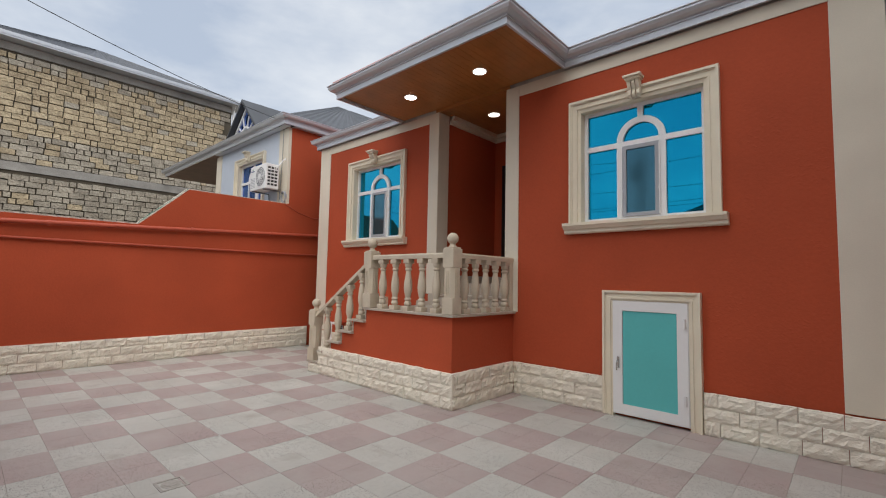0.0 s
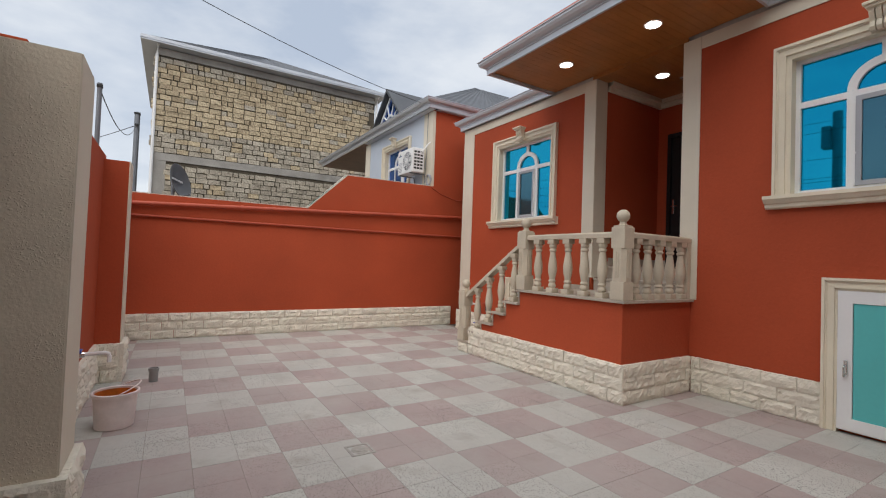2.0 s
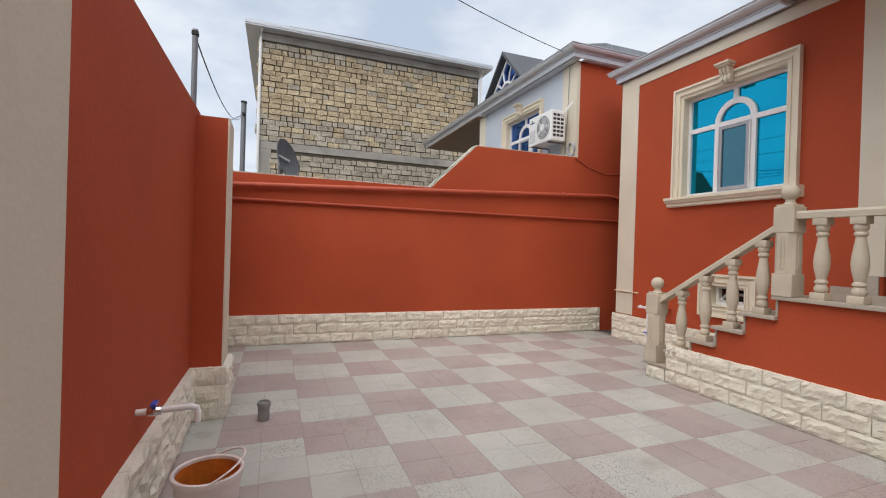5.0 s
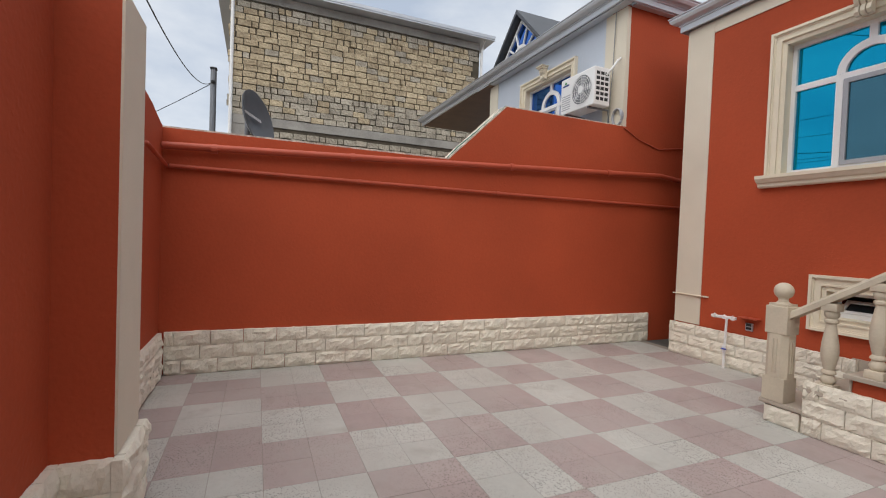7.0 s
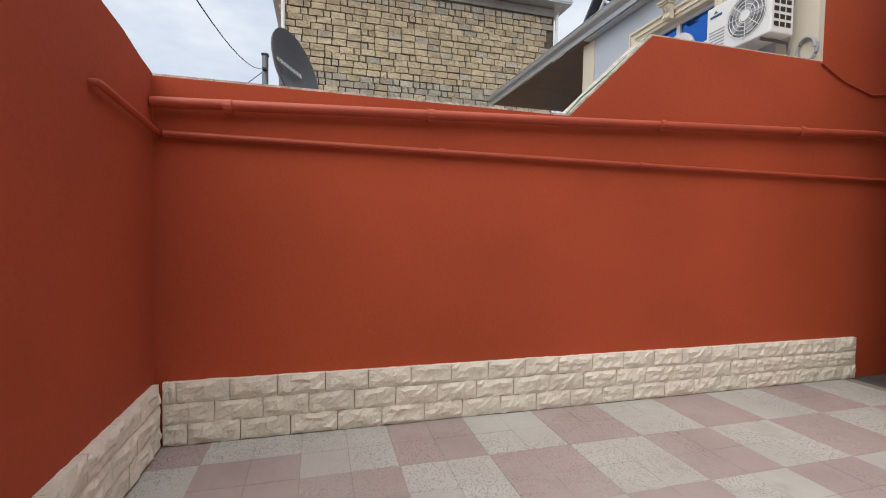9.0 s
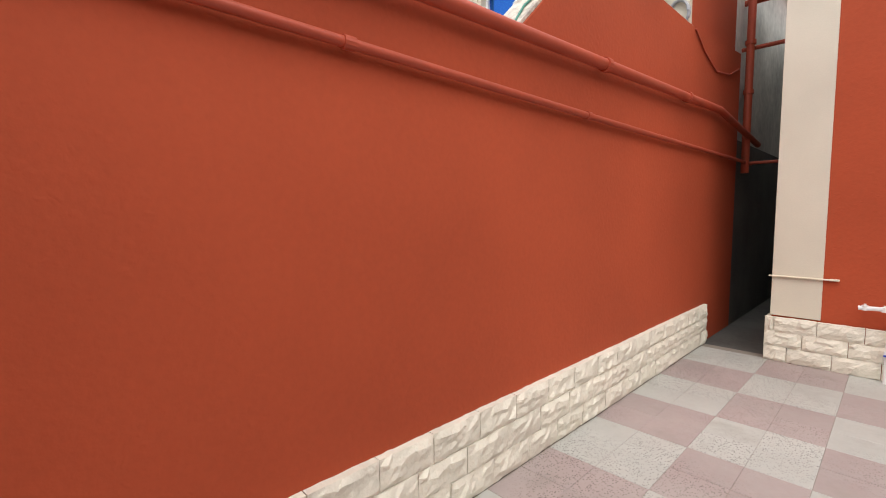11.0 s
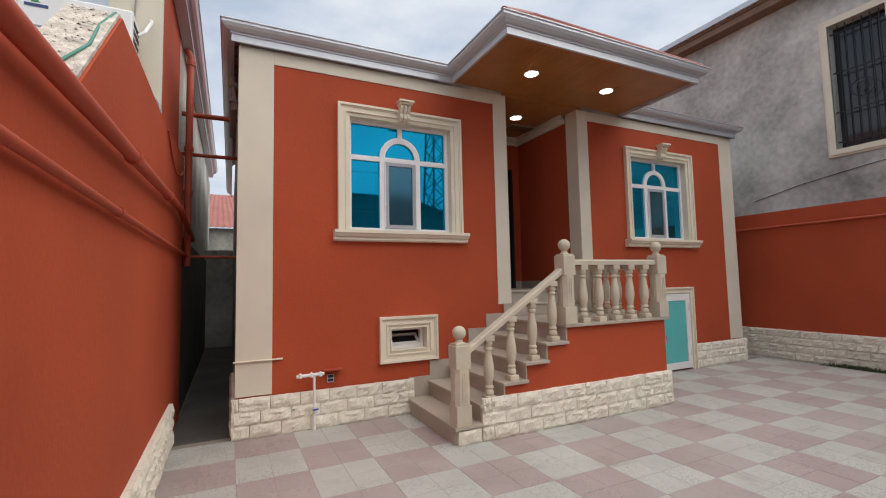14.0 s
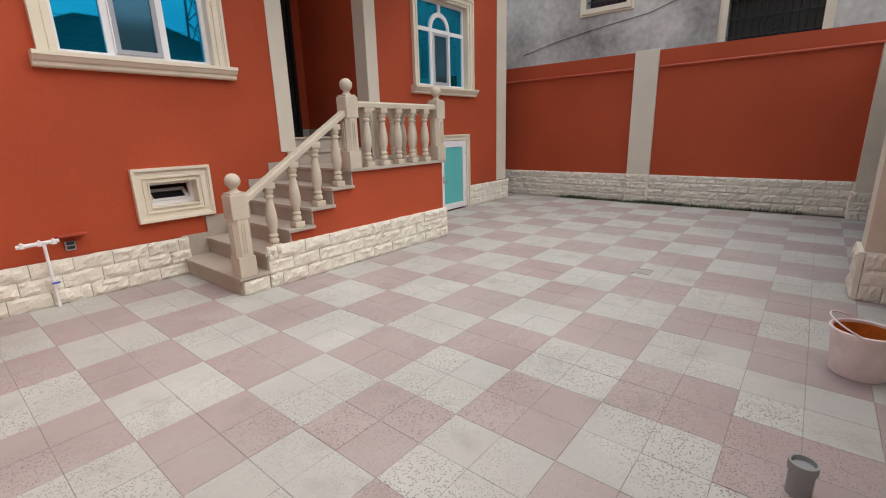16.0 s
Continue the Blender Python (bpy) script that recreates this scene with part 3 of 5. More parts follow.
def arched_window(cx, y, z, label, pane_mat, screen_mat, group="arched windows", name="window"):
    """A cream-framed window: three lights under a transom with a half-round light in the middle."""
    w = thing(name, (cx, y, z), label, "window", group, "structure")
    x0, x1, z1 = cx - 0.705, cx + 0.705, z + 1.44
    bm = moulding(bmesh.new(), x0, x1, z, z1, y, False)
    part("surround", bm, TRIM, w)
    part("reveal", boxes((x0 + 0.0005, x0 + 0.012, y - 0.02, y + 0.084, z + 0.001, z1 - 0.013), (x1 - 0.012, x1 - 0.0005, y - 0.02, y + 0.084, z + 0.001, z1 - 0.013), (x0 + 0.0005, x1 - 0.0005, y - 0.02, y + 0.084, z1 - 0.0125, z1 - 0.0005), (x0 + 0.0125, x1 - 0.0125, y - 0.02, y + 0.084, z + 0.001, z + 0.012)), TRIM, w)
    bm = bmesh.new()
    prism(bm, [(y, z - 0.13), (y - 0.06, z - 0.13), (y - 0.075, z - 0.115), (y - 0.075, z - 0.085), (y - 0.10, z - 0.075), (y - 0.125, z - 0.04), (y - 0.135, z - 0.035), (y - 0.135, z), (y, z)], "x", cx - 0.90, cx + 0.90)
    part("window_sill", bm, TRIM, w)
    part("keystone_bracket", console(bmesh.new(), cx, y - 0.056, z1 + 0.06), TRIM, w)
    f0, f1 = y + 0.085, y + 0.145
    tz, m0, m1 = z + 0.95, cx - 0.245, cx + 0.245
    bm = ring(bmesh.new(), x0, x1, z, z1, 0.055, f0, f1)
    box(bm, x0 + 0.055, m0 - 0.035, f0 + 0.004, f1 - 0.004, tz - 0.032, tz + 0.032)
    box(bm, m1 + 0.035, x1 - 0.055, f0 + 0.004, f1 - 0.004, tz - 0.032, tz + 0.032)
    for m in (m0, m1):
        box(bm, m - 0.035, m + 0.035, f0 + 0.001, f1 - 0.001, z + 0.055, tz + 0.03)
    box(bm, m0 + 0.035, m1 - 0.035, f0 + 0.003, f1 - 0.003, tz - 0.032, tz + 0.032)
    arch_bar(bm, cx, tz + 0.031, 0.205, 0.28, f0 + 0.002, f1 - 0.002)
    box(bm, cx - 0.032, cx + 0.032, f0 + 0.004, f1 - 0.004, tz + 0.30, z1 - 0.055)
    part("window_frame", bm, PVC, w)
    g = f0 + 0.034
    for a, b, c0, c1 in ((x0 + 0.05, m0 - 0.03, z + 0.05, tz - 0.03), (m1 + 0.03, x1 - 0.05, z + 0.05, tz - 0.03), (x0 + 0.05, cx - 0.0, tz + 0.03, z1 - 0.05), (cx + 0.001, x1 - 0.05, tz + 0.03, z1 - 0.05)):
        part("pane", boxes((a, b, g, g + 0.006, c0, c1)), pane_mat, w)
    sash = part("sash", ring(bmesh.new(), m0 + 0.036, m1 - 0.036, z + 0.056, tz - 0.033, 0.045, f0 - 0.014, f0 + 0.03), GREYPVC, w, "grey insect-screen frame")
    part("pane", boxes((m0 + 0.08, m1 - 0.08, f0 + 0.006, f0 + 0.011, z + 0.1, tz - 0.077)), screen_mat, sash)
    for sx in (m0 + 0.03, m1 - 0.03):
        part("hinge", boxes((sx - 0.012, sx + 0.012, f0 - 0.024, f0 - 0.001, z + 0.36, z + 0.38), (sx - 0.006, sx + 0.006, f0 - 0.02, f0 - 0.001, z + 0.06, tz - 0.05)), PVC, w)
    return w


arched_window(WIN_L, FY, WIN_Z, "arched blue-glass window in a cream stone surround on the red wall", BLUEGLASS, SCREENGLASS, name="window_1")
arched_window(WIN_R, FY, WIN_Z, "arched blue-glass window in a cream stone surround above the basement hatch", BLUEGLASS, SCREENGLASS, name="window_2")

w = thing("window_3", (-7.32, FY, 0.775), "small basement window, tilted open, in a thick cream surround", "window", kind="structure")
bm = moulding(bmesh.new(), -7.57, -7.07, 0.775, 1.06, FY)
part("surround", bm, TRIM, w)
part("reveal", ring(bmesh.new(), -7.5695, -7.0705, 0.7755, 1.0595, 0.012, FY - 0.04, FY + 0.099), TRIM, w)
part("window_frame", ring(bmesh.new(), -7.57, -7.07, 0.775, 1.06, 0.05, FY + 0.1, FY + 0.16), PVC, w)
bm = ring(bmesh.new(), -0.2, 0.2, 0, 0.2, 0.035, -0.02, 0.02)
bm.transform(pose(-7.32, FY + 0.11, 0.825, -55, 0, 0))
sash = part("sash", bm, PVC, w)
bm = boxes((-0.166, 0.166, -0.004, 0.004, 0.034, 0.166))
bm.transform(pose(-7.32, FY + 0.11, 0.825, -55, 0, 0))
part("pane", bm, DARKGLASS, sash)
# black sheet closing the opening; the unlit room is put into its colour
part("back", boxes((-7.59, -7.05, FY + 0.34, FY + 0.36, 0.755, 1.08)), BLACK, w)

# basement hatch
h = thing("door_1", (-2.425, FY, 0), "white-framed basement hatch with a turquoise panel, closed", "door", kind="structure")
bm = boxes((-2.94, -2.825, FY - 0.05, FY - 0.0005, 0, 1.435), (-2.019, -1.905, FY - 0.05, FY - 0.0005, 0, 1.435), (-2.825, -2.02, FY - 0.05, FY - 0.0005, 1.3205, 1.435))
for a, b, d in ((0.09, 0.115, 0.04), (0.078, 0.09, 0.026), (0.04, 0.078, 0.016), (0.02, 0.04, 0.03), (0.0, 0.02, 0.012)):
    box(bm, -2.825 - b, -2.825 - a, FY - 0.05 - d, FY - 0.0505, 0, 1.32 + b)
    box(bm, -2.019 + a, -2.019 + b, FY - 0.05 - d, FY - 0.0505, 0, 1.32 + b)
    box(bm, -2.825 - a, -2.019 + a, FY - 0.05 - d, FY - 0.0505, 1.32 + a, 1.32 + b)
part("surround", bm, TRIM, h)
part("door_frame", ring(bmesh.new(), -2.824, -2.021, 0.03, 1.319, 0.045, FY - 0.06, FY + 0.02), PVC, h)
leaf = part("door_leaf", ring(bmesh.new(), -2.819, -2.026, 0.04, 1.314, 0.108, FY - 0.075, FY - 0.03), PVC, h)
part("panel", boxes((-2.707, -2.138, FY - 0.065, FY - 0.045, 0.146, 1.202)), TURQ, leaf, "flat turquoise panel")
part("handle", tube(boxes((-2.767, -2.739, FY - 0.096, FY - 0.085, 0.55, 0.68), bev=0.003), [(-2.753, FY - 0.095, 0.63), (-2.753, FY - 0.135, 0.63), (-2.753, FY - 0.14, 0.62), (-2.753, FY - 0.14, 0.53)], 0.009), CHROME, leaf)
for z in (0.25, 1.05):
    part("hinge", lathe(bmesh.new(), [(0.013, z), (0.013, z + 0.1)], 12, (-2.055, FY - 0.09, 0)), PVC, h)

# front door at the back of the porch
d = thing("door_2", (-5.065, PBACK, 1.47), "dark steel front door with a chrome handle, shut", "door", kind="structure")
part("door_frame", ring(bmesh.new(), -5.585, -4.545, 1.4715, 3.72, 0.06, PBACK - 0.02, PBACK + 0.1), DOORDARK, d)
leaf = part("door_leaf", boxes((-5.524, -4.606, PBACK + 0.02, PBACK + 0.08, 1.533, 3.659), bev=0.004), DOORDARK, d)
for z0, z1 in ((1.68, 2.35), (2.55, 3.5)):
    part("panel", ring(bmesh.new(), -5.365, -4.765, z0, z1, 0.03, PBACK + 0.008, PBACK + 0.02), DOORDARK, leaf)
part("handle", tube(boxes((-5.505, -5.465, PBACK + 0.008, PBACK + 0.02, 2.38, 2.62), bev=0.003), [(-5.485, PBACK + 0.01, 2.5), (-5.485, PBACK - 0.05, 2.5), (-5.475, PBACK - 0.055, 2.5), (-5.365, PBACK - 0.055, 2.5)], 0.01), CHROME, leaf)

# ---- stairs and landing ----
R, G0 = 0.1843, -7.35
SX = [G0 + 0.287 * i for i in range(6)]            # noses of the steps; the sixth is the landing
LX1, LY0 = -4.25, 4.085
st = thing("staircase", (-5.7, 4.7, 0), "stone entrance stair of six steps rising to a landing, red sides", "stairs")
steps = [(SX[1] + 0.03, 0.0)]
for i in range(1, 6):
    steps += [(SX[i] + 0.03, R * (i + 1) - 0.035), ((SX[i + 1] + 0.03) if i < 5 else LX1, R * (i + 1) - 0.035)]
bm = prism(bmesh.new(), steps + [(LX1, 0.0)], "y", LY0, FY - 0.001)
part("side_wall", bm, RED, st, "red stucco side of the stair")
part("first_step_core", boxes((SX[0] + 0.03, SX[1] + 0.03, LY0, FY - 0.001, 0, R - 0.035)), CAST, st)
for i in range(5):
    part("tread", boxes((SX[i] - 0.01, SX[i + 1] + 0.028, LY0 - 0.05, FY - 0.002, R * (i + 1) - 0.034, R * (i + 1)), bev=0.005), TREAD, st)
for i in range(6):
    part("riser", boxes((SX[i] + 0.012, SX[i] + 0.0295, LY0 - (0.012 if i else 0.0), FY - 0.002, R * i + 0.001, R * (i + 1) - 0.0345)), TREAD, st)
part("landing_slab", boxes((SX[5] - 0.01, LX1 + 0.045, LY0 - 0.045, FY - 0.002, 6 * R - 0.034, 6 * R), bev=0.005), TREAD, st)
for i in range(5):
    part("skirting", boxes((SX[i] + 0.02, SX[i + 1] + 0.018, FY - 0.024, FY - 0.003, R * (i + 1) + 0.001, R * (i + 2) + 0.06)), TREAD, st, "grey stone skirting piece on the house wall")
part("skirting", boxes((SX[5] + 0.02, PX0 - 0.02, FY - 0.035, FY - 0.0135, 6 * R + 0.001, 6 * R + 0.19)), TREAD, st, "grey stone skirting piece on the house wall")
plinth(st, SX[1] + 0.02, LY0, 0, LX1 - SX[1] - 0.02 + 0.05, 3, skip=((0.0, 0.0),))
plinth(st, SX[0] + 0.03, LY0, 0, SX[1] - SX[0] - 0.02, 1)
plinth(st, LX1, LY0 - 0.045, 90, FY - LY0 + 0.0, 3)
ps = thing("porch_steps", (-5.0, 5.6, 1.1), "two grey stone steps up into the porch", "stairs")
part("porch_floor", boxes((PX0 + 0.013, PX1 - 0.013, 5.72, PBACK + 0.02, 1.0, 1.4695)), TREAD, ps)
part("tread", boxes((PX0 + 0.013, PX1 - 0.013, FY + 0.02, 5.719, 1.255, 1.285), bev=0.004), TREAD, ps)
part("tread", boxes((PX0 + 0.013, PX1 - 0.013, 5.69, 5.72, 1.44, 1.47), bev=0.004), TREAD, ps)
part("riser", boxes((PX0 + 0.013, PX1 - 0.013, FY + 0.04, 5.719, 1.0, 1.2545)), TREAD, ps)
for x0, x1, y0, y1 in ((PX0 + 0.013, PX0 + 0.03, 5.73, PBACK - 0.001), (PX1 - 0.03, PX1 - 0.013, 5.73, PBACK - 0.001), (PX0 + 0.031, -5.586, PBACK - 0.018, PBACK - 0.001), (-4.544, PX1 - 0.031, PBACK - 0.018, PBACK - 0.001)):
    part("skirting", boxes((x0, x1, y0, y1, 1.4705, 1.6)), TREAD, ps)


# ---- balustrade ----
def newel(x, y, z, parent):
    bm = bmesh.new()
    box(bm, x - 0.085, x + 0.085, y - 0.085, y + 0.085, z, z + 0.2, 0.006)
    prism(bm, [(x + sx * a, y + sy * b) for sx, sy, a, b in ((-1, -1, 0.085, 0.045), (-1, -1, 0.045, 0.085), (1, -1, 0.045, 0.085), (1, -1, 0.085, 0.045), (1, 1, 0.085, 0.045), (1, 1, 0.045, 0.085), (-1, 1, 0.045, 0.085), (-1, 1, 0.085, 0.045))], "z", z + 0.2, z + 0.56)
    box(bm, x - 0.085, x + 0.085, y - 0.085, y + 0.085, z + 0.56, z + 0.79, 0.006)
    prism(bm, [(x - 0.07, y - 0.07), (x + 0.07, y - 0.07), (x + 0.07, y + 0.07), (x - 0.07, y + 0.07)], "z", z + 0.79, z + 0.81)
    lathe(bm, [(0.06, 0.81), (0.04, 0.825), (0.034, 0.845), (0.04, 0.86)], 20, (x, y, z))
    p = part("newel_post", bm, CAST, parent)
    for sx, sy in ((0, -1), (0, 1), (-1, 0), (1, 0)):
        for k in (-0.014, 0.014):
            cx, cy = x + sx * 0.086 + (k if sy else 0), y + sy * 0.086 + (k if sx else 0)
            part("fillet", boxes((cx - 0.006, cx + 0.006, cy - 0.006, cy + 0.006, z + 0.24, z + 0.52)), CAST, p)
    part("ball", lathe(bmesh.new(), [(0.07 * math.sin(math.pi * i / 12) + 0.001, 0.915 - 0.07 * math.cos(math.pi * i / 12)) for i in range(13)], 24, (x, y, z)), CAST, p, smooth=True)


bal = thing("balustrade", (-5.0, 4.13, 6 * R), "cast-stone balustrade with turned balusters and ball-topped posts", "balustrade")
BY = 4.12
newel(-7.255, BY, R, bal)
newel(-5.84, BY, 6 * R, bal)
newel(-4.295, BY, 6 * R, bal)
PROFILE = [(0.034, 0.06), (0.046, 0.075), (0.05, 0.095), (0.042, 0.115), (0.034, 0.13), (0.046, 0.142), (0.046, 0.155), (0.034, 0.17), (0.04, 0.2), (0.053, 0.26), (0.057, 0.31), (0.053, 0.37), (0.043, 0.44), (0.034, 0.5), (0.032, 0.52), (0.045, 0.535), (0.045, 0.55), (0.033, 0.562), (0.046, 0.58), (0.049, 0.6), (0.044, 0.62)]
bm = lathe(bmesh.new(), PROFILE, 18)
box(bm, -0.055, 0.055, -0.055, 0.055, 0, 0.06, 0.004)
box(bm, -0.052, 0.052, -0.052, 0.052, 0.62, 0.68, 0.004)
BALUSTER = mesh_of(bm, "baluster", CAST, True)
spots = [(SX[i] + 0.15, BY, R * (i + 1)) for i in range(1, 5)] + [(-5.84 + 1.545 * (i + 1) / 6, BY, 6 * R) for i in range(5)] + [(-4.295, BY + 0.07 + 1.13 * (i + 0.75) / 5.2, 6 * R) for i in range(5)]
for p in spots:
    piece("baluster", BALUSTER, bal, Matrix.Translation(p))


def rail(a, b, parent, w=0.11, h=0.065):
    a, b = Vector(a), Vector(b)
    d = (b - a).normalized()
    s = d.cross(Vector((0, 0, 1))).normalized() * w / 2
    up = Vector((0, 0, h))
    bm = bmesh.new()
    vs = [[bm.verts.new(p + q) for q in (-s, s, s * 1.0 + up * 0.7, s * 0.75 + up, -s * 0.75 + up, -s + up * 0.7)] for p in (a, b)]
    for k in range(6):
        bm.faces.new((vs[0][k], vs[0][(k + 1) % 6], vs[1][(k + 1) % 6], vs[1][k]))
    bm.faces.new(vs[0][::-1]), bm.faces.new(vs[1])
    bmesh.ops.recalc_face_normals(bm, faces=bm.faces[:])
    part("handrail", bm, CAST, parent)


rail((-5.755, BY, 6 * R + 0.68), (-4.38, BY, 6 * R + 0.68), bal)
rail((-4.295, BY + 0.085, 6 * R + 0.68), (-4.295, FY - T, 6 * R + 0.68), bal)
slope = R / 0.287
rail((-7.17, BY, 2 * R + 0.68 + slope * (-7.17 - spots[0][0])), (-5.925, BY, 2 * R + 0.68 + slope * (-5.925 - spots[0][0])), bal)
part("end_post", boxes((-4.345, -4.245, FY - 0.09, FY - T - 0.001, 6 * R + 0.001, 6 * R + 0.679), bev=0.005), CAST, bal)

# ---- boundary walls ----
west = single("wall_west", prism(bmesh.new(), [(SY - 0.25, -0.06), (6.6, -0.06), (6.6, 3.3), (4.9, 3.14), (2.96, 3.13), (2.18, 2.385), (SY - 0.25, 2.385)], "x", WX - 0.24, WX), RED, "tall red stucco boundary wall with a raised sloping end", "wall", "structure")
single("trim", prism(bmesh.new(), [(SY - 0.26, 2.386), (2.178, 2.386), (2.955, 3.131), (4.9, 3.141), (4.9, 3.155), (2.945, 3.147), (2.17, 2.403), (SY - 0.26, 2.403)], "x", WX - 0.245, WX - 0.012), RUBBLE, "rough grey mortar capping of the boundary wall", "trim", "structure")
single("wall_passage_west", boxes((WX - 0.24, WX - 0.03, 6.601, 13.6, -0.06, 2.3)), DARKCEMENT, "dark cement wall along the side passage", "wall", "structure")
street = single("wall_street", box(prism(bmesh.new(), [(WX, -0.06), (-7.465, -0.06), (-7.465, 2.54), (-9.2, 2.53), (-9.5, 2.49), (-9.75, 2.43), (WX, 2.40)], "y", SY - 0.25, SY), -7.464, -4.2005, SY - 0.25, MY, -0.06, 2.5), RED, "red stucco street wall", "wall", "structure")
piers = []
for x0, x1, y1, m, lab, ht in ((-7.65, -7.27, -0.5, RED, "red pier with a cream front face", 2.44), (-4.20, -3.83, -0.46, STUCCO, "rough cream stucco gate pier", 2.36)):
    bm = boxes((x0, x1, SY + 0.0005 if m is RED else SY - 0.25, y1, -0.06, ht))
    if m is STUCCO:
        bm.free()
        bm = prism(bmesh.new(), [(x0, -0.06), (x1, -0.06), (x1, ht), (x0 + 0.03, ht), (x0, ht - 0.04)], "y", SY - 0.25, y1)
    piers.append(single("pier", bm, m, lab, "pier", "structure"))
single("trim", boxes((-7.651, -7.269, -0.4995, -0.488, 0.43, 2.445)), CREAM, "cream front face of the red pier", "trim", "structure")
single("trim", prism(bmesh.new(), [(-4.2, 0.425), (-3.832, 0.425), (-3.832, 2.358), (-4.17, 2.358), (-4.2, 2.318)], "y", -0.4595, -0.452), CREAM, "smooth cream front face of the gate pier", "trim", "structure")
east = single("wall_east", boxes((RX, RX + 0.25, SY - 0.25, 9.0, -0.06, 2.86)), RED, "red stucco boundary wall below the grey house", "wall", "structure")
single("trim", boxes((RX - 0.06, RX - 0.0005, 2.49, 2.92, 0.56, 2.88), bev=0.006), CREAM, "cream pilaster on the red wall", "trim", "structure")
gateside = single("wall_gateside", boxes((RX - 0.28, RX - 0.0005, SY - 0.25, -0.56, -0.06, 2.55)), STUCCO, "cream stucco gate pier", "wall", "structure")
GY = -0.73
gate = thing("metal_gate", (-1.9, GY - 0.1, 0), "dark grey sheet-steel courtyard gate, closed", "gate")
part("gate_leaf", boxes((-3.8, -1.91, GY - 0.12, GY - 0.08, 0.02, 2.42), bev=0.004), DARKSTEEL, gate)
part("gate_leaf", boxes((-1.9, RX - 0.302, GY - 0.12, GY - 0.08, 0.02, 2.42), bev=0.004), DARKSTEEL, gate)
part("gate_frame", boxes((-3.818, -3.74, GY - 0.079, GY - 0.04, 0.02, 2.46), (-3.739, RX - 0.36, GY - 0.079, GY - 0.04, 2.38, 2.46), (RX - 0.359, RX - 0.301, GY - 0.079, GY - 0.04, 0.02, 2.46), bev=0.006), DARKSTEEL, gate)
part("seal", boxes((-3.8295, -3.819, GY - 0.075, GY - 0.03, 0.02, 2.44)), BLACK, gate)


# ---- pipes on the walls ----
def pipe(pts, r, label, fittings=(), material=REDPIPE):
    t = thing("pipe", pts[0], label, "pipe")
    part("tube", tube(bmesh.new(), pts, r, 12), material, t, smooth=True)
    for p, d in fittings:
        p, d = Vector(p), Vector(d).normalized()
        part("clamp", tube(bmesh.new(), [p - d * 0.025, p + d * 0.025], r * 1.3, 12), material, t)
    return t


def on(a, b, y):
    return a + (b - a) * (y + 0.8) / 6.9


PXW = WX + 0.06
pipe([(PXW, SY + 0.01, 2.205), (PXW, 2.0, on(2.195, 2.50, 2.0)), (PXW, 5.6, on(2.195, 2.50, 5.6)), (PXW, 7.4, 2.3)], 0.036, "thick red-painted pipe along the boundary wall", [((PXW, y, on(2.195, 2.50, y)), (0, 1, 0.042)) for y in (-0.35, 1.0, 3.02, 4.6)])
PXT = WX + 0.035
pipe([(-9.12, SY + 0.002, 2.09), (-9.12, SY + 0.035, 2.09), (-9.15, SY + 0.04, 2.085), (PXT - 0.02, SY + 0.04, 2.02), (PXT, SY + 0.07, 2.02), (PXT, 3.0, 2.02), (PXT, 7.2, 2.035)], 0.02, "thin red-painted pipe turning the wall's corner", [((PXT, y, 2.02), (0, 1, 0)) for y in (1.1, 2.85)])
pipe([(RX - 0.035, 6.5, 2.55), (RX - 0.035, 2.95, 2.56)], 0.024, "thin red pipe under the coping of the wall")
pipe([(RX - 0.035, 2.46, 2.56), (RX - 0.035, -0.78, 2.58)], 0.024, "thin red pipe under the coping of the wall")
for z, y, r in ((4.02, 7.0, 0.035), (3.44, 6.95, 0.026), (2.03, 7.0, 0.02)):
    pipe([(WX - 0.08, y, z), (FX0 + 0.01, y, z)], r, "red pipe bridging the narrow side passage")
pipe([(WX - 0.02, 6.9, 4.9), (WX + 0.03, 6.9, 4.8), (WX + 0.03, 6.9, 1.9)], 0.045, "red-brown downpipe in the side passage", [((WX + 0.03, 6.9, z), (0, 0, 1)) for z in (4.7, 3.5, 2.9)])
pipe([(FX0 - 0.06, 6.2, 4.3), (FX0 - 0.06, 6.2, 3.9), (FX0 - 0.06, 6.9, 3.75)], 0.045, "grey downpipe at the house corner", [((FX0 - 0.06, 6.2, z), (0, 0, 1)) for z in (4.2, 4.0)], GREYPLASTIC)

pipe([(WX + 0.012, 4.9, 3.12), (WX + 0.012, 5.2, 2.98), (WX + 0.012, 5.6, 2.88), (WX + 0.012, 6.1, 2.95), (WX + 0.012, 6.5, 3.1)], 0.009, "thin red-painted cable sagging on the boundary wall")
# white standpipe with its shelf and socket
tp = thing("standpipe", (-8.505, 5.22, 0), "white plastic standpipe with two taps by the plinth", "tap")
part("riser_pipe", tube(bmesh.new(), [(-8.505, 5.24, 0), (-8.505, 5.26, 0.60)], 0.014), PVC, tp)
part("cross_pipe", tube(bmesh.new(), [(-8.695, 5.26, 0.605), (-8.395, 5.26, 0.615)], 0.018), PVC, tp)
for x in (-8.655, -8.535, -8.435):
    part("fitting", lathe(bmesh.new(), [(0.021, 0.588), (0.021, 0.63), (0.008, 0.632), (0.008, 0.642)], 12, (x, 5.26, 0)), PVC, tp)
part("valve", boxes((-8.525, -8.465, 5.205, 5.228, 0.23, 0.245), bev=0.004), BLUEPLASTIC, tp, "blue valve handle")
part("clamp", tube(bmesh.new(), [(-8.505, 5.24, 0.2), (-8.505, 5.24, 0.27)], 0.02), PVC, tp)
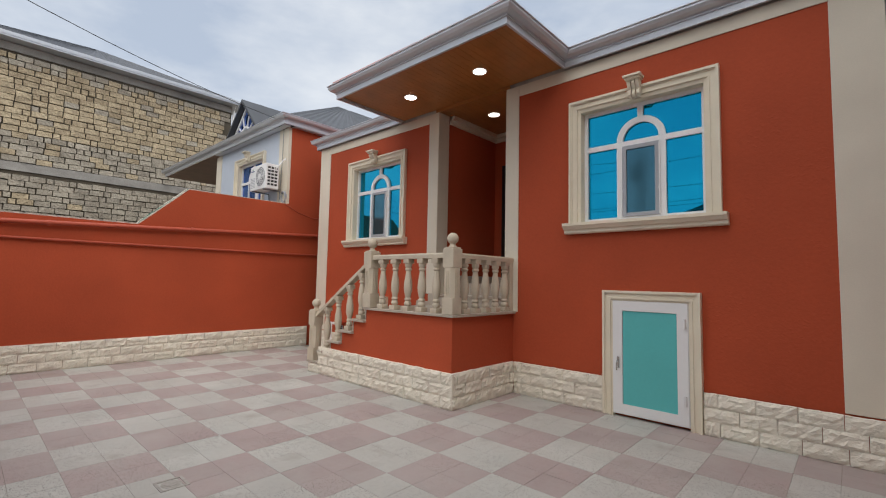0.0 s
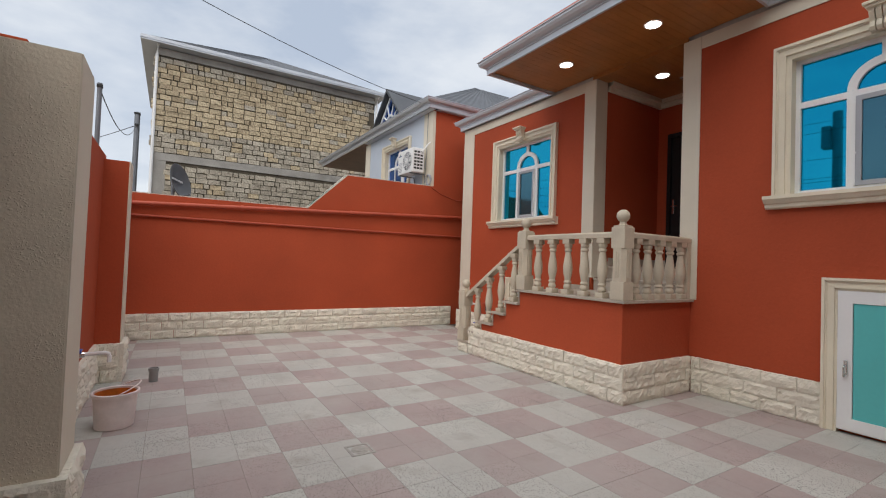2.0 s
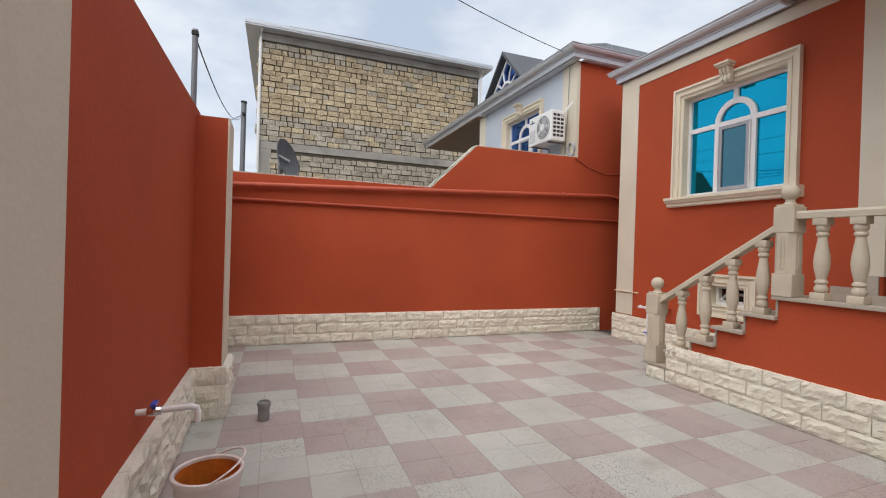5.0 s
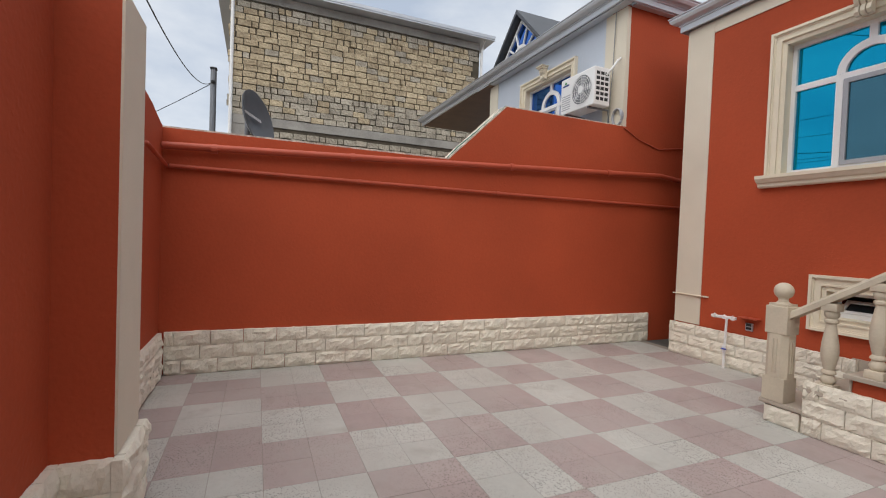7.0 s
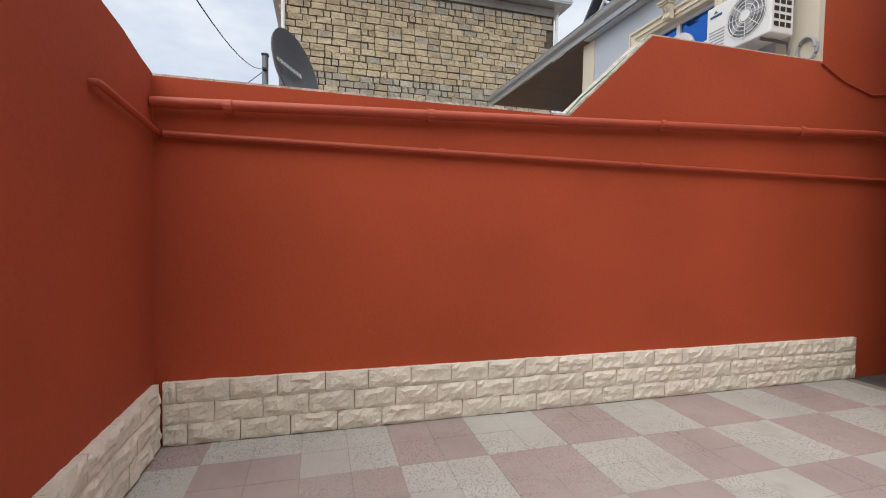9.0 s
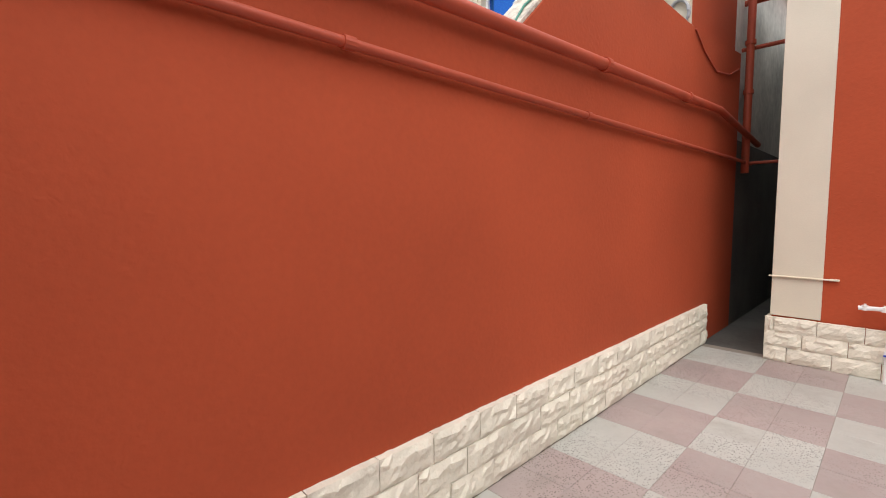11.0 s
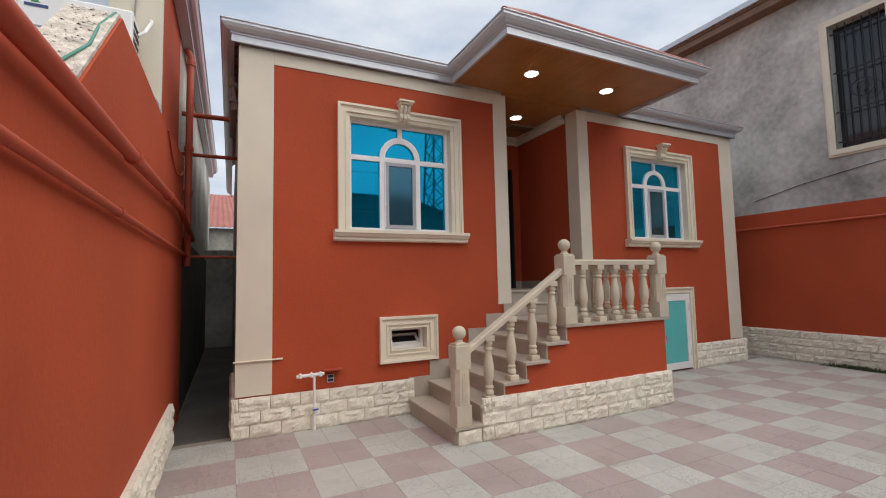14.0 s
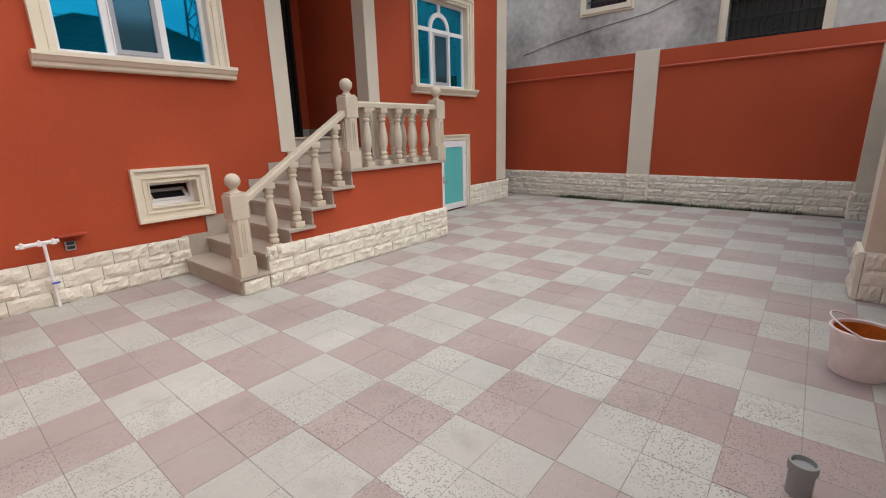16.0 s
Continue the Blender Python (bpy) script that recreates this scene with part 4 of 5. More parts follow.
single("shelf", boxes((-8.395, -8.175, 5.27, FY - 0.001, 0.63, 0.645), bev=0.003), REDPIPE, "small red painted ledge over the socket", "shelf")
so = thing("wall_socket", (-8.305, FY, 0.5), "grey double wall socket on the red wall", "socket")
part("plate", boxes((-8.345, -8.265, FY - 0.025, FY - 0.001, 0.485, 0.575), bev=0.004), GREYPVC, so)
for z in (0.5, 0.54):
    part("outlet", boxes((-8.335, -8.275, FY - 0.029, FY - 0.0255, z, z + 0.028)), BLACK, so)
# tap on the street wall
tw = thing("garden_tap", (-5.8, MY, 0.6), "white pipe tap with a blue lever on the street wall", "tap")
part("pipe", tube(bmesh.new(), [(-5.8, MY + 0.001, 0.59), (-5.8, -0.49, 0.6), (-5.8, -0.465, 0.59), (-5.8, -0.46, 0.57), (-5.8, -0.46, 0.52)], 0.016), PVC, tw)
part("valve", lathe(bmesh.new(), [(0.022, -0.68), (0.026, -0.65), (0.022, -0.62)], 12, (-5.8, 0, 0.593), "y"), CHROME, tw)
part("lever", boxes((-5.84, -5.77, -0.665, -0.64, 0.622, 0.635), bev=0.003), BLUEPLASTIC, tw)

# bucket, stub pipe, drain
bx, by = -5.76, -0.40
bk = thing("bucket", (bx, by, 0), "white plastic paint bucket with orange residue inside", "bucket")
part("shell", lathe(bmesh.new(), [(0.13, 0.0), (0.135, 0.005), (0.155, 0.26), (0.168, 0.262), (0.168, 0.285), (0.158, 0.29), (0.15, 0.285), (0.132, 0.02)], 32, (bx, by, 0)), BUCKET, bk, smooth=True)
part("paint", lathe(bmesh.new(), [(0.1325, 0.03), (0.1325, 0.05), (0.147, 0.27), (0.1475, 0.27), (0.149, 0.262), (0.134, 0.03)], 32, (bx, by, 0)), ORANGE, bk, "dried orange paint", smooth=True)
part("handle", tube(bmesh.new(), [(bx - 0.165 * math.cos(a), by + 0.17 * math.sin(a), 0.275 + 0.075 * math.sin(a)) for a in [math.pi * i / 16 for i in range(17)]], 0.005), BUCKET, bk)
sp = thing("pipe_stub", (-7.12, -0.165, 0), "short grey plastic pipe end rising from the floor", "pipe")
part("tube", lathe(bmesh.new(), [(0.045, 0), (0.045, 0.11), (0.052, 0.112), (0.052, 0.15), (0.043, 0.15), (0.04, 0.13)], 20, (-7.12, -0.165, 0)), GREYPLASTIC, sp, smooth=True)
dr = thing("floor_drain", (-4.42, 1.23, 0), "small square cement-smeared floor drain with a round grate", "drain")
part("plate", boxes(*[(-4.42 + a, -4.42 + b, 1.23 + c, 1.23 + d, -0.006, 0.004) for a, b, c, d in ((-0.095, 0.095, -0.095, -0.075), (-0.095, 0.095, 0.075, 0.095), (-0.095, -0.075, -0.075, 0.075), (0.075, 0.095, -0.075, 0.075))]), CEMENT, dr)
part("cover", lathe(bmesh.new(), [(0.068, -0.006), (0.068, 0.002), (0.06, 0.003)], 24, (-4.42, 1.23, 0)), CEMENT, dr)
part("grate", lathe(bmesh.new(), [(0.03, 0.0032), (0.045, 0.0035), (0.045, 0.006), (0.03, 0.006)], 20, (-4.42, 1.23, 0)), CEMENT, dr)
part("cup", boxes((-4.495, -4.345, 1.155, 1.305, -0.003, -0.001)), GREYPLASTIC, dr)

# earth strip with weeds at the foot of the east wall
single("soil_strip", boxes((RX - 0.2, RX - 0.001, SY, 4.4, -0.055, 0.0)), SOIL, "strip of dark soil along the foot of the wall", "soil", "structure")
single("floor_east_end", boxes((RX - 0.2, RX - 0.001, 4.401, 7.0, -0.05, -0.004), (FX1 + 0.001, RX - 0.201, FY + 0.101, 9.0, -0.05, -0.004)), CEMENT, "bare cement beside the house", "floor", "structure")
single("kerb", boxes((RX - 0.235, RX - 0.2, SY, 4.4, -0.05, 0.004), bev=0.004), CEMENT, "thin pale cement edging of the soil strip", "kerb", "structure")
bm = bmesh.new()
for i in range(1800):
    x, y = RX - 0.1 + rng.uniform(-0.1, 0.02), rng.choice((rng.uniform(0, 4.3), rng.gauss(3.9, 0.2), rng.gauss(2.2, 0.3)))
    a, hgt = rng.uniform(0, 6.28), rng.uniform(0.02, 0.085)
    p = Vector((x, y, -0.002))
    s = Vector((math.cos(a), math.sin(a), 0)) * 0.008
    bm.faces.new([bm.verts.new(v) for v in (p - s, p + s, p + Vector((s.y * 3, -s.x * 3, hgt)))])
single("weeds", bm, WEED, "low weeds growing in the soil strip", "weeds", "stuff")


# ---- neighbour's pale house beyond the west wall ----
nb = thing("neighbour_house", (-14, 5, 0), "pale blue one-storey house with red flank and grey roof", "house")
NX, NY, NZ = -10.0, 4.95, 4.92
bm = pierced(bmesh.new(), "x", -13.9, NX - 0.3, 0, NZ, NY, NY + 0.3, [(-12.62, -11.21, 2.98, 4.42)])
part("wall", bm, BLUEWALL, nb)
part("wall", boxes((NX - 0.299, NX, NY, 6.62, 0, NZ)), RED, nb, "red flank wall")
part("wall", boxes((NX - 0.299, NX, 6.62, 16, 0, NZ)), RENDER, nb, "grey rendered flank wall")
part("corner_border", boxes((NX - 0.42, NX + 0.008, NY - 0.012, NY - 0.0005, 0, NZ - 0.02), (NX + 0.0005, NX + 0.008, NY, NY + 0.06, 0, NZ - 0.02)), CREAM, nb)
part("corner_border", boxes((-14.1, -13.75, NY - 0.014, NY + 0.3, 0, NZ - 0.02)), CREAM, nb)
part("wall", boxes((-19, -14.1, NY + 2.0, NY + 2.2, 0, NZ)), BLUEWALL, nb)
part("porch_soffit", boxes((-18.15, -13.9, NY - 0.15, NY + 2.0, NZ - 0.02, NZ)), BROWN, nb)
part("eave", eave(bmesh.new(), [(-18.2, 12.0), (-18.2, NY - 0.16), (NX + 0.1, NY - 0.16), (NX + 0.1, 15.0)], NZ), METALWHITE, nb)
part("soffit", boxes((-13.89, NX + 0.1, NY - 0.15, NY - 0.013, NZ - 0.015, NZ - 0.001), (NX + 0.009, NX + 0.1, NY + 0.061, 15.0, NZ - 0.015, NZ - 0.001)), METALWHITE, nb)
lz = NZ + 0.15
r0, r1 = (-14.5, 8.6, lz + 2.35), (-13.6, 8.6, lz + 2.35)
bm = ribbed(bmesh.new(), (-18.3, NY - 0.28, lz), (NX + 0.2, NY - 0.28, lz), r1, r0)
ribbed(bm, (NX + 0.2, NY - 0.28, lz), (NX + 0.2, 15, lz), (-13.6, 11, lz + 2.35), r1)
part("roof", bm, ROOFGREY, nb)
gx, gy, gz = -14.1, 5.75, lz + 0.55
dm = part("dormer", prism(bmesh.new(), [(gx - 1.15, gz), (gx + 1.15, gz), (gx, gz + 1.1)], "y", gy, gy + 3.0), ROOFGREY, nb, "grey gabled dormer")
part("dormer_roof", prism(prism(bmesh.new(), [(gx - 1.35, gz - 0.12), (gx, gz + 1.22), (gx, gz + 1.12), (gx - 1.28, gz - 0.14)], "y", gy - 0.22, gy + 3.1), [(gx + 1.35, gz - 0.12), (gx, gz + 1.22), (gx, gz + 1.12), (gx + 1.28, gz - 0.14)], "y", gy - 0.22, gy + 3.1), ROOFGREY, dm)
part("dormer_glass", prism(bmesh.new(), [(gx - 0.85, gz + 0.12), (gx + 0.85, gz + 0.12), (gx, gz + 0.95)], "y", gy - 0.03, gy - 0.01), DEEPBLUE, dm)
bm = arch_bar(bmesh.new(), gx, gz + 0.12, 0.24, 0.31, gy - 0.07, gy - 0.031)
for a in (35, 70, 110, 145):
    c, s = math.cos(radians(a)), math.sin(radians(a))
    e = 0.83 * 0.85 / (0.83 * abs(c) + 0.85 * s)
    tube(bm, [(gx + 0.3 * c, gy - 0.05, gz + 0.12 + 0.3 * s), (gx + e * c, gy - 0.05, gz + 0.12 + e * s)], 0.028, 6)
tube(bm, [(gx - 0.9, gy - 0.05, gz + 0.1), (gx + 0.9, gy - 0.05, gz + 0.1), (gx, gy - 0.05, gz + 0.98), (gx - 0.9, gy - 0.05, gz + 0.1)], 0.04, 6)
part("dormer_frame", bm, PVC, dm)
arched_window(-11.915, NY, 2.98, "arched deep-blue window in a cream surround on the pale blue house", DEEPBLUE, DEEPBLUE, name="window_4")

# air conditioner
ax0, ax1, az = -10.93, -10.16, 3.47
ac = thing("air_conditioner", ((ax0 + ax1) / 2, NY - 0.2, az), "white outdoor air-conditioning unit on wall brackets", "air conditioner")
part("casing", boxes((ax0, ax1, NY - 0.42, NY - 0.12, az, az + 0.56), bev=0.015), PVC, ac)
fx, fz = ax0 + 0.5, az + 0.28
part("fan_recess", lathe(bmesh.new(), [(0.215, NY - 0.424), (0.215, NY - 0.4205)], 32, (fx, 0, fz), "y"), POLE, ac)
bm = bmesh.new()
for r in (0.07, 0.11, 0.15, 0.19, 0.22):
    tube(bm, [(fx + r * math.cos(a), NY - 0.435, fz + r * math.sin(a)) for a in [2 * math.pi * i / 24 for i in range(25)]], 0.004, 5)
for i in range(8):
    a = math.pi * i / 4
    tube(bm, [(fx, NY - 0.437, fz), (fx + 0.22 * math.cos(a), NY - 0.437, fz + 0.22 * math.sin(a))], 0.004, 5)
part("grille", bm, PVC, ac)
for k in range(5):
    a = 2 * math.pi * k / 5
    bm = boxes((0.05, 0.2, -0.002, 0.002, -0.04, 0.04))
    bm.transform(pose(fx, NY - 0.429, fz) @ Matrix.Rotation(a, 4, "Y"))
    part("fan_blade", bm, GREYPVC, ac)
part("hub", lathe(bmesh.new(), [(0.055, NY - 0.445), (0.055, NY - 0.43)], 20, (fx, 0, fz), "y"), PVC, ac)
for i in range(6):
    for j in range(3):
        part("side_slot", boxes((ax1 - 0.001, ax1 + 0.004, NY - 0.38 + 0.08 * j, NY - 0.32 + 0.08 * j, az + 0.07 + 0.075 * i, az + 0.115 + 0.075 * i)), BLACK, ac)
for i in range(7):
    part("louvre", boxes((ax0 + 0.04, ax0 + 0.24, NY - 0.424, NY - 0.4195, az + 0.06 + 0.035 * i, az + 0.072 + 0.035 * i)), GREYPVC, ac)
part("emblem", prism(bmesh.new(), [(ax0 + 0.09, az + 0.47), (ax0 + 0.15, az + 0.47), (ax0 + 0.12, az + 0.505)], "y", NY - 0.424, NY - 0.4195), mat("green_print", (0.02, 0.25, 0.08), 0.5), ac)
part("nameplate", boxes((ax0 + 0.05, ax0 + 0.2, NY - 0.424, NY - 0.4195, az + 0.43, az + 0.455)), mat("navy_print", (0.03, 0.06, 0.2), 0.5), ac)
for x in (ax0 + 0.12, ax1 - 0.12):
    part("bracket", tube(bmesh.new(), [(x, NY - 0.001, az - 0.2), (x, NY - 0.03, az - 0.015), (x, NY - 0.42, az - 0.015)], 0.016, 6), POLE, ac)
part("hose", tube(bmesh.new(), [(ax1 + 0.004, NY - 0.2, az + 0.45), (ax1 + 0.05, NY - 0.18, az + 0.5), (ax1 + 0.09, NY - 0.08, az + 0.66), (ax1 + 0.07, NY - 0.001, az + 0.72)], 0.016, 8), PVC, ac)
part("hose_coil", tube(bmesh.new(), [(ax1 + 0.08 + 0.09 * math.cos(a), NY - 0.06 + 0.004 * a, az - 0.16 + 0.12 * math.sin(a)) for a in [2 * math.pi * i / 16 for i in range(40)]], 0.012, 6), GREYPVC, ac)
pipe([(NX - 0.2, NY - 0.03, 4.9), (NX - 0.22, NY - 0.03, 4.0), (NX - 0.3, NY - 0.03, 3.0)], 0.007, "thin dark cable down the corner of the pale house", material=GREYPLASTIC)

# satellite dish behind the wall
ds = thing("satellite_dish", (-10.62, -0.04, 2.2), "dark grey satellite dish on a mast behind the wall", "satellite dish")
bm = lathe(bmesh.new(), [(0.01, 0.0), (0.15, 0.02), (0.25, 0.055), (0.32, 0.095), (0.335, 0.1), (0.33, 0.085), (0.25, 0.04), (0.15, 0.005), (0.01, -0.015)], 36, (0, 0, 0), "x")
bm.transform(pose(-10.62, -0.04, 2.70, 0, -14, 62))
part("reflector", bm, DISHGREY, ds, smooth=True)
bm = bmesh.new()
for i in range(8):
    box(bm, 0.045, 0.05, -0.2 + 0.045 * i, -0.168 + 0.045 * i, 0.03 - 0.004 * i, 0.065 - 0.004 * i)
bm.transform(pose(-10.62, -0.04, 2.70, 0, -14, 62))
part("print", bm, PALETEXT, ds)
part("mast", tube(bmesh.new(), [(-10.68, -0.08, -0.06), (-10.68, -0.08, 2.72)], 0.03), POLE, ds)
part("feed_arm", tube(bmesh.new(), [(-10.55, 0.05, 2.45), (-10.47, 0.2, 2.5)], 0.012), POLE, ds)
single("shed_roof", boxes((-16, WX - 0.8, SY - 0.3, 2.0, 2.15, 2.25)), CEMENT, "flat grey shed roof behind the boundary wall", "roof")

single("wall_passage_end", boxes((WX - 0.3, FX0 + 0.3, 13.6, 13.8, -0.05, 2.6)), RENDER, "grey wall closing the side passage", "wall", "structure")
rear = thing("rear_house", (-10, 18, 0), "house behind with a pink metal roof", "house")
part("wall", boxes((-16, -4, 17, 24, 0, 3.6)), RENDER, rear)
part("roof", ribbed(bmesh.new(), (-16.2, 16.8, 3.6), (-3.8, 16.8, 3.6), (-6, 20.5, 5.4), (-14, 20.5, 5.4)), ROOFRED, rear)
# ---- block building ----
SBX, SB0, SB1, SBZ = -20.0, -0.8, 7.55, 8.7
sb = thing("block_building", (-24, 3.5, 0), "unfinished house of yellow limestone blocks with a grey hip roof", "building")
part("wall", boxes((SBX - 8, SBX, SB0, SB1, 0, SBZ)), DARKMORTAR, sb)
part("ring_beam", boxes((SBX + 0.0005, SBX + 0.045, SB0, SB1, 4.68, 4.95)), CEMENT, sb, "cement band between the storeys")
part("top_beam", boxes((SBX + 0.0005, SBX + 0.04, SB0, SB1, 8.45, SBZ)), CEMENT, sb)
part("corner_post", boxes((SBX + 0.0005, SBX + 0.03, SB0 - 0.02, SB0 + 0.45, 0, 4.68)), CEMENT, sb)
ez = SBZ + 0.02
e0, e1 = SB0 - 0.45, SB1 + 0.4
part("eave_board", boxes((SBX - 8.4, SBX + 0.45, e0, e1, ez, ez + 0.05), (SBX + 0.42, SBX + 0.47, e0, e1, ez + 0.051, ez + 0.16), (SBX - 8.4, SBX + 0.42, e0 - 0.02, e0 + 0.03, ez + 0.051, ez + 0.16)), METALWHITE, sb)
zr = ez + 0.13
part("roof", ribbed(ribbed(ribbed(bmesh.new(), (SBX + 0.45, e0, zr), (SBX + 0.45, e1, zr), (SBX - 4, 3.7, zr + 2.1), (SBX - 4, 3.3, zr + 2.1)), (SBX - 8.4, e0, zr), (SBX + 0.45, e0, zr), (SBX - 4, 3.3, zr + 2.1), (SBX - 5, 3.3, zr + 2.1)), (SBX + 0.45, e1, zr), (SBX - 8.4, e1, zr), (SBX - 5, 3.7, zr + 2.1), (SBX - 4, 3.7, zr + 2.1)), ROOFGREY, sb)
part("downpipe", tube(bmesh.new(), [(SBX + 0.3, SB0 + 0.05, ez), (SBX + 0.1, SB0 + 0.02, ez - 0.3), (SBX + 0.1, SB0 + 0.02, 3.0)], 0.05), PVC, sb)
part("downpipe", tube(bmesh.new(), [(SBX + 0.3, SB1 + 0.05, ez), (SBX + 0.1, SB1 + 0.05, ez - 0.3), (SBX + 0.1, SB1 + 0.05, 3.0)], 0.05), PVC, sb)

# ---- grey house beyond the east wall ----
gh = thing("grey_house", (5, 4, 0), "tall cement-rendered house with barred windows", "house")
GX = 1.2
gw = [(3.46, 4.33, 4.0, 6.45), (0.2, 1.6, 2.75, 3.75)]
part("wall", pierced(bmesh.new(), "y", -6, 16, 0, 7.3, GX, GX + 0.35, gw), RENDER, gh)
part("eave", boxes((GX - 0.35, GX + 3, -6, 16, 7.45, 7.58), (GX - 0.32, GX - 0.0, -6, 16, 7.3, 7.449)), BROWN, gh)
part("gutter", boxes((GX - 0.42, GX - 0.351, -6, 16, 7.5, 7.62)), METALWHITE, gh)
for y0, y1, z0, z1 in gw:
    bm = bmesh.new()
    for o, d in ((0.14, 0.03), (0.1, 0.06)):
        box(bm, GX - d, GX - 0.0005, y0 - o, y1 + o, z1, z1 + o)
        box(bm, GX - d, GX - 0.0005, y0 - o, y1 + o, z0 - o, z0)
        box(bm, GX - d, GX - 0.0005, y0 - o, y0, z0, z1)
        box(bm, GX - d, GX - 0.0005, y1, y1 + o, z0, z1)
    wn_ = part("window", bm, TRIM, gh, "cream window surround with iron bars")
    part("pane", boxes((GX + 0.2, GX + 0.21, y0, y1, z0, z1)), DARKGLASS, wn_)
    bm = bmesh.new()
    n = int((y1 - y0) / 0.11)
    for i in range(1, n):
        y = y0 + (y1 - y0) * i / n
        part("bar", tube(bmesh.new(), [(GX + 0.06, y, z0), (GX + 0.06, y, z1)], 0.009, 6), IRON, wn_)
    for f in (0.06, 0.3, 0.62, 0.94):
        z = z0 + (z1 - z0) * f
        box(bm, GX + 0.05, GX + 0.07, y0, y1, z - 0.01, z + 0.01)
    ym, zm = (y0 + y1) / 2, z0 + 0.45 * (z1 - z0)
    for r in (0.09, 0.17):
        tube(bm, [(GX + 0.045, ym + r * math.cos(a), zm + r * math.sin(a)) for a in [2 * math.pi * i / 20 for i in range(21)]], 0.008, 6)
    part("scrollwork", bm, IRON, wn_)
pipe([(GX - 0.012, 5.9, 3.25), (GX - 0.012, 5.0, 3.45), (GX - 0.012, 4.0, 3.6), (GX - 0.012, 3.0, 3.72), (GX - 0.012, 1.8, 4.1)], 0.006, "thin black cable sagging along the grey wall", material=BLACK)

# broken top of the sloping wall, with an old cable
bm = bmesh.new()
for i in range(260):
    f, x = rng.random(), rng.uniform(WX - 0.22, WX - 0.03)
    c, r = Vector((x, 2.19 + 0.76 * f, 2.405 + 0.735 * f)), rng.uniform(0.008, 0.024)
    vs = [bm.verts.new(c + r * Vector(v) * rng.uniform(0.7, 1.2)) for v in ((1, 0, 0), (0, 1, 0), (-1, 0, 0), (0, -1, 0), (0, 0, 1))]
    for k in range(4):
        bm.faces.new((vs[k], vs[(k + 1) % 4], vs[4]))
single("rubble", bm, RUBBLE, "loose pale plaster rubble on the broken wall top", "rubble", "stuff")
pipe([(WX - 0.05, 2.18, 2.415), (WX - 0.09, 2.33, 2.57), (WX - 0.04, 2.53, 2.755), (WX - 0.06, 2.78, 2.985), (WX - 0.03, 2.95, 3.15)], 0.007, "thin green cable along the broken wall top", material=mat("green_cable", (0.05, 0.22, 0.16), 0.5))

# ---- poles and wires ----
def pole(x, y, z, r, label, foot=-0.06):
    p = thing("utility_pole", (x, y, foot), label, "pole")
    part("shaft", tube(bmesh.new(), [(x, y, foot), (x, y, z)], r, 12), POLE, p)
    part("cap", boxes((x - r * 1.2, x + r * 1.2, y - r * 1.1, y + r * 1.1, z - 0.06, z - 0.02), bev=0.002), BLACK, p)
    return p


pole(-8.5, -0.95, 3.62, 0.028, "slim grey metal pole standing on the street wall", 2.42)
pole(-20.2, -1.27, 6.3, 0.085, "grey utility pole with a crossarm and wires")
part("crossarm", boxes((-20.4, -20.0, -1.32, -1.22, 5.8, 5.86)), IRON, bpy.data.objects["utility_pole.001"])


def wire(a, b, sag, r=0.008):
    a, b = Vector(a), Vector(b)
    pts = [a.lerp(b, i / 16) - Vector((0, 0, sag * 4 * (i / 16) * (1 - i / 16))) for i in range(17)]
    single("overhead_wire", tube(bmesh.new(), pts, r, 5), BLACK, "thin black overhead wire against the sky", "wire")


wire((-20.2, -1.27, 5.9), (-8.5, -0.95, 3.55), 0.5)
wire((-20.2, -1.27, 5.85), (-40, -12, 6.2), 0.4, 0.012)
wire((-6.0, -6.0, 6.2), (-9.9, 4.55, 4.97), 0.5, 0.006)

# ---- across the street ----
so_h = thing("house", (-9, -14, 0), "low house across the street with a dark hip roof", "house")
part("wall", boxes((-8, 6, -20, -13, 0, 4.4)), RENDER, so_h)
part("roof", ribbed(ribbed(ribbed(bmesh.new(), (6.5, -12.6, 4.4), (-8.5, -12.6, 4.4), (-2.6, -16, 7.2), (1.0, -16, 7.2)), (-8.5, -12.6, 4.4), (-8.5, -20, 4.4), (-2.6, -16.2, 7.2), (-2.6, -16, 7.2)), (6.5, -20, 4.4), (6.5, -12.6, 4.4), (1.0, -16, 7.2), (1.0, -16.2, 7.2)), ROOFDARK, so_h)
py = thing("pylon", (10.5, -31, 0), "steel lattice pylon across the street", "pylon")
for sx, sy in ((-1, -1), (1, -1), (1, 1), (-1, 1)):
    part("leg", tube(bmesh.new(), [(10.5 + sx * 1.6, -31 + sy * 1.6, -0.06), (10.5 + sx * 0.7, -31 + sy * 0.7, 27)], 0.1, 6), IRON, py)
bm = bmesh.new()
for i in range(12):
    z0, z1 = 2.25 * i, 2.25 * (i + 1)
    w0, w1 = 1.6 - 0.9 * z0 / 27, 1.6 - 0.9 * z1 / 27
    cs0 = [(10.5 + sx * w0, -31 + sy * w0, z0) for sx, sy in ((-1, -1), (1, -1), (1, 1), (-1, 1))]
    cs1 = [(10.5 + sx * w1, -31 + sy * w1, z1) for sx, sy in ((-1, -1), (1, -1), (1, 1), (-1, 1))]
    for k in range(4):
        tube(bm, [cs0[k], cs1[(k + 1) % 4]], 0.05, 4)
        tube(bm, [cs0[(k + 1) % 4], cs1[k]], 0.05, 4)
part("lattice", bm, IRON, py)
tpole = thing("transformer_pole", (-7.3, -9, 0), "thick pole with a transformer box across the street", "pole")
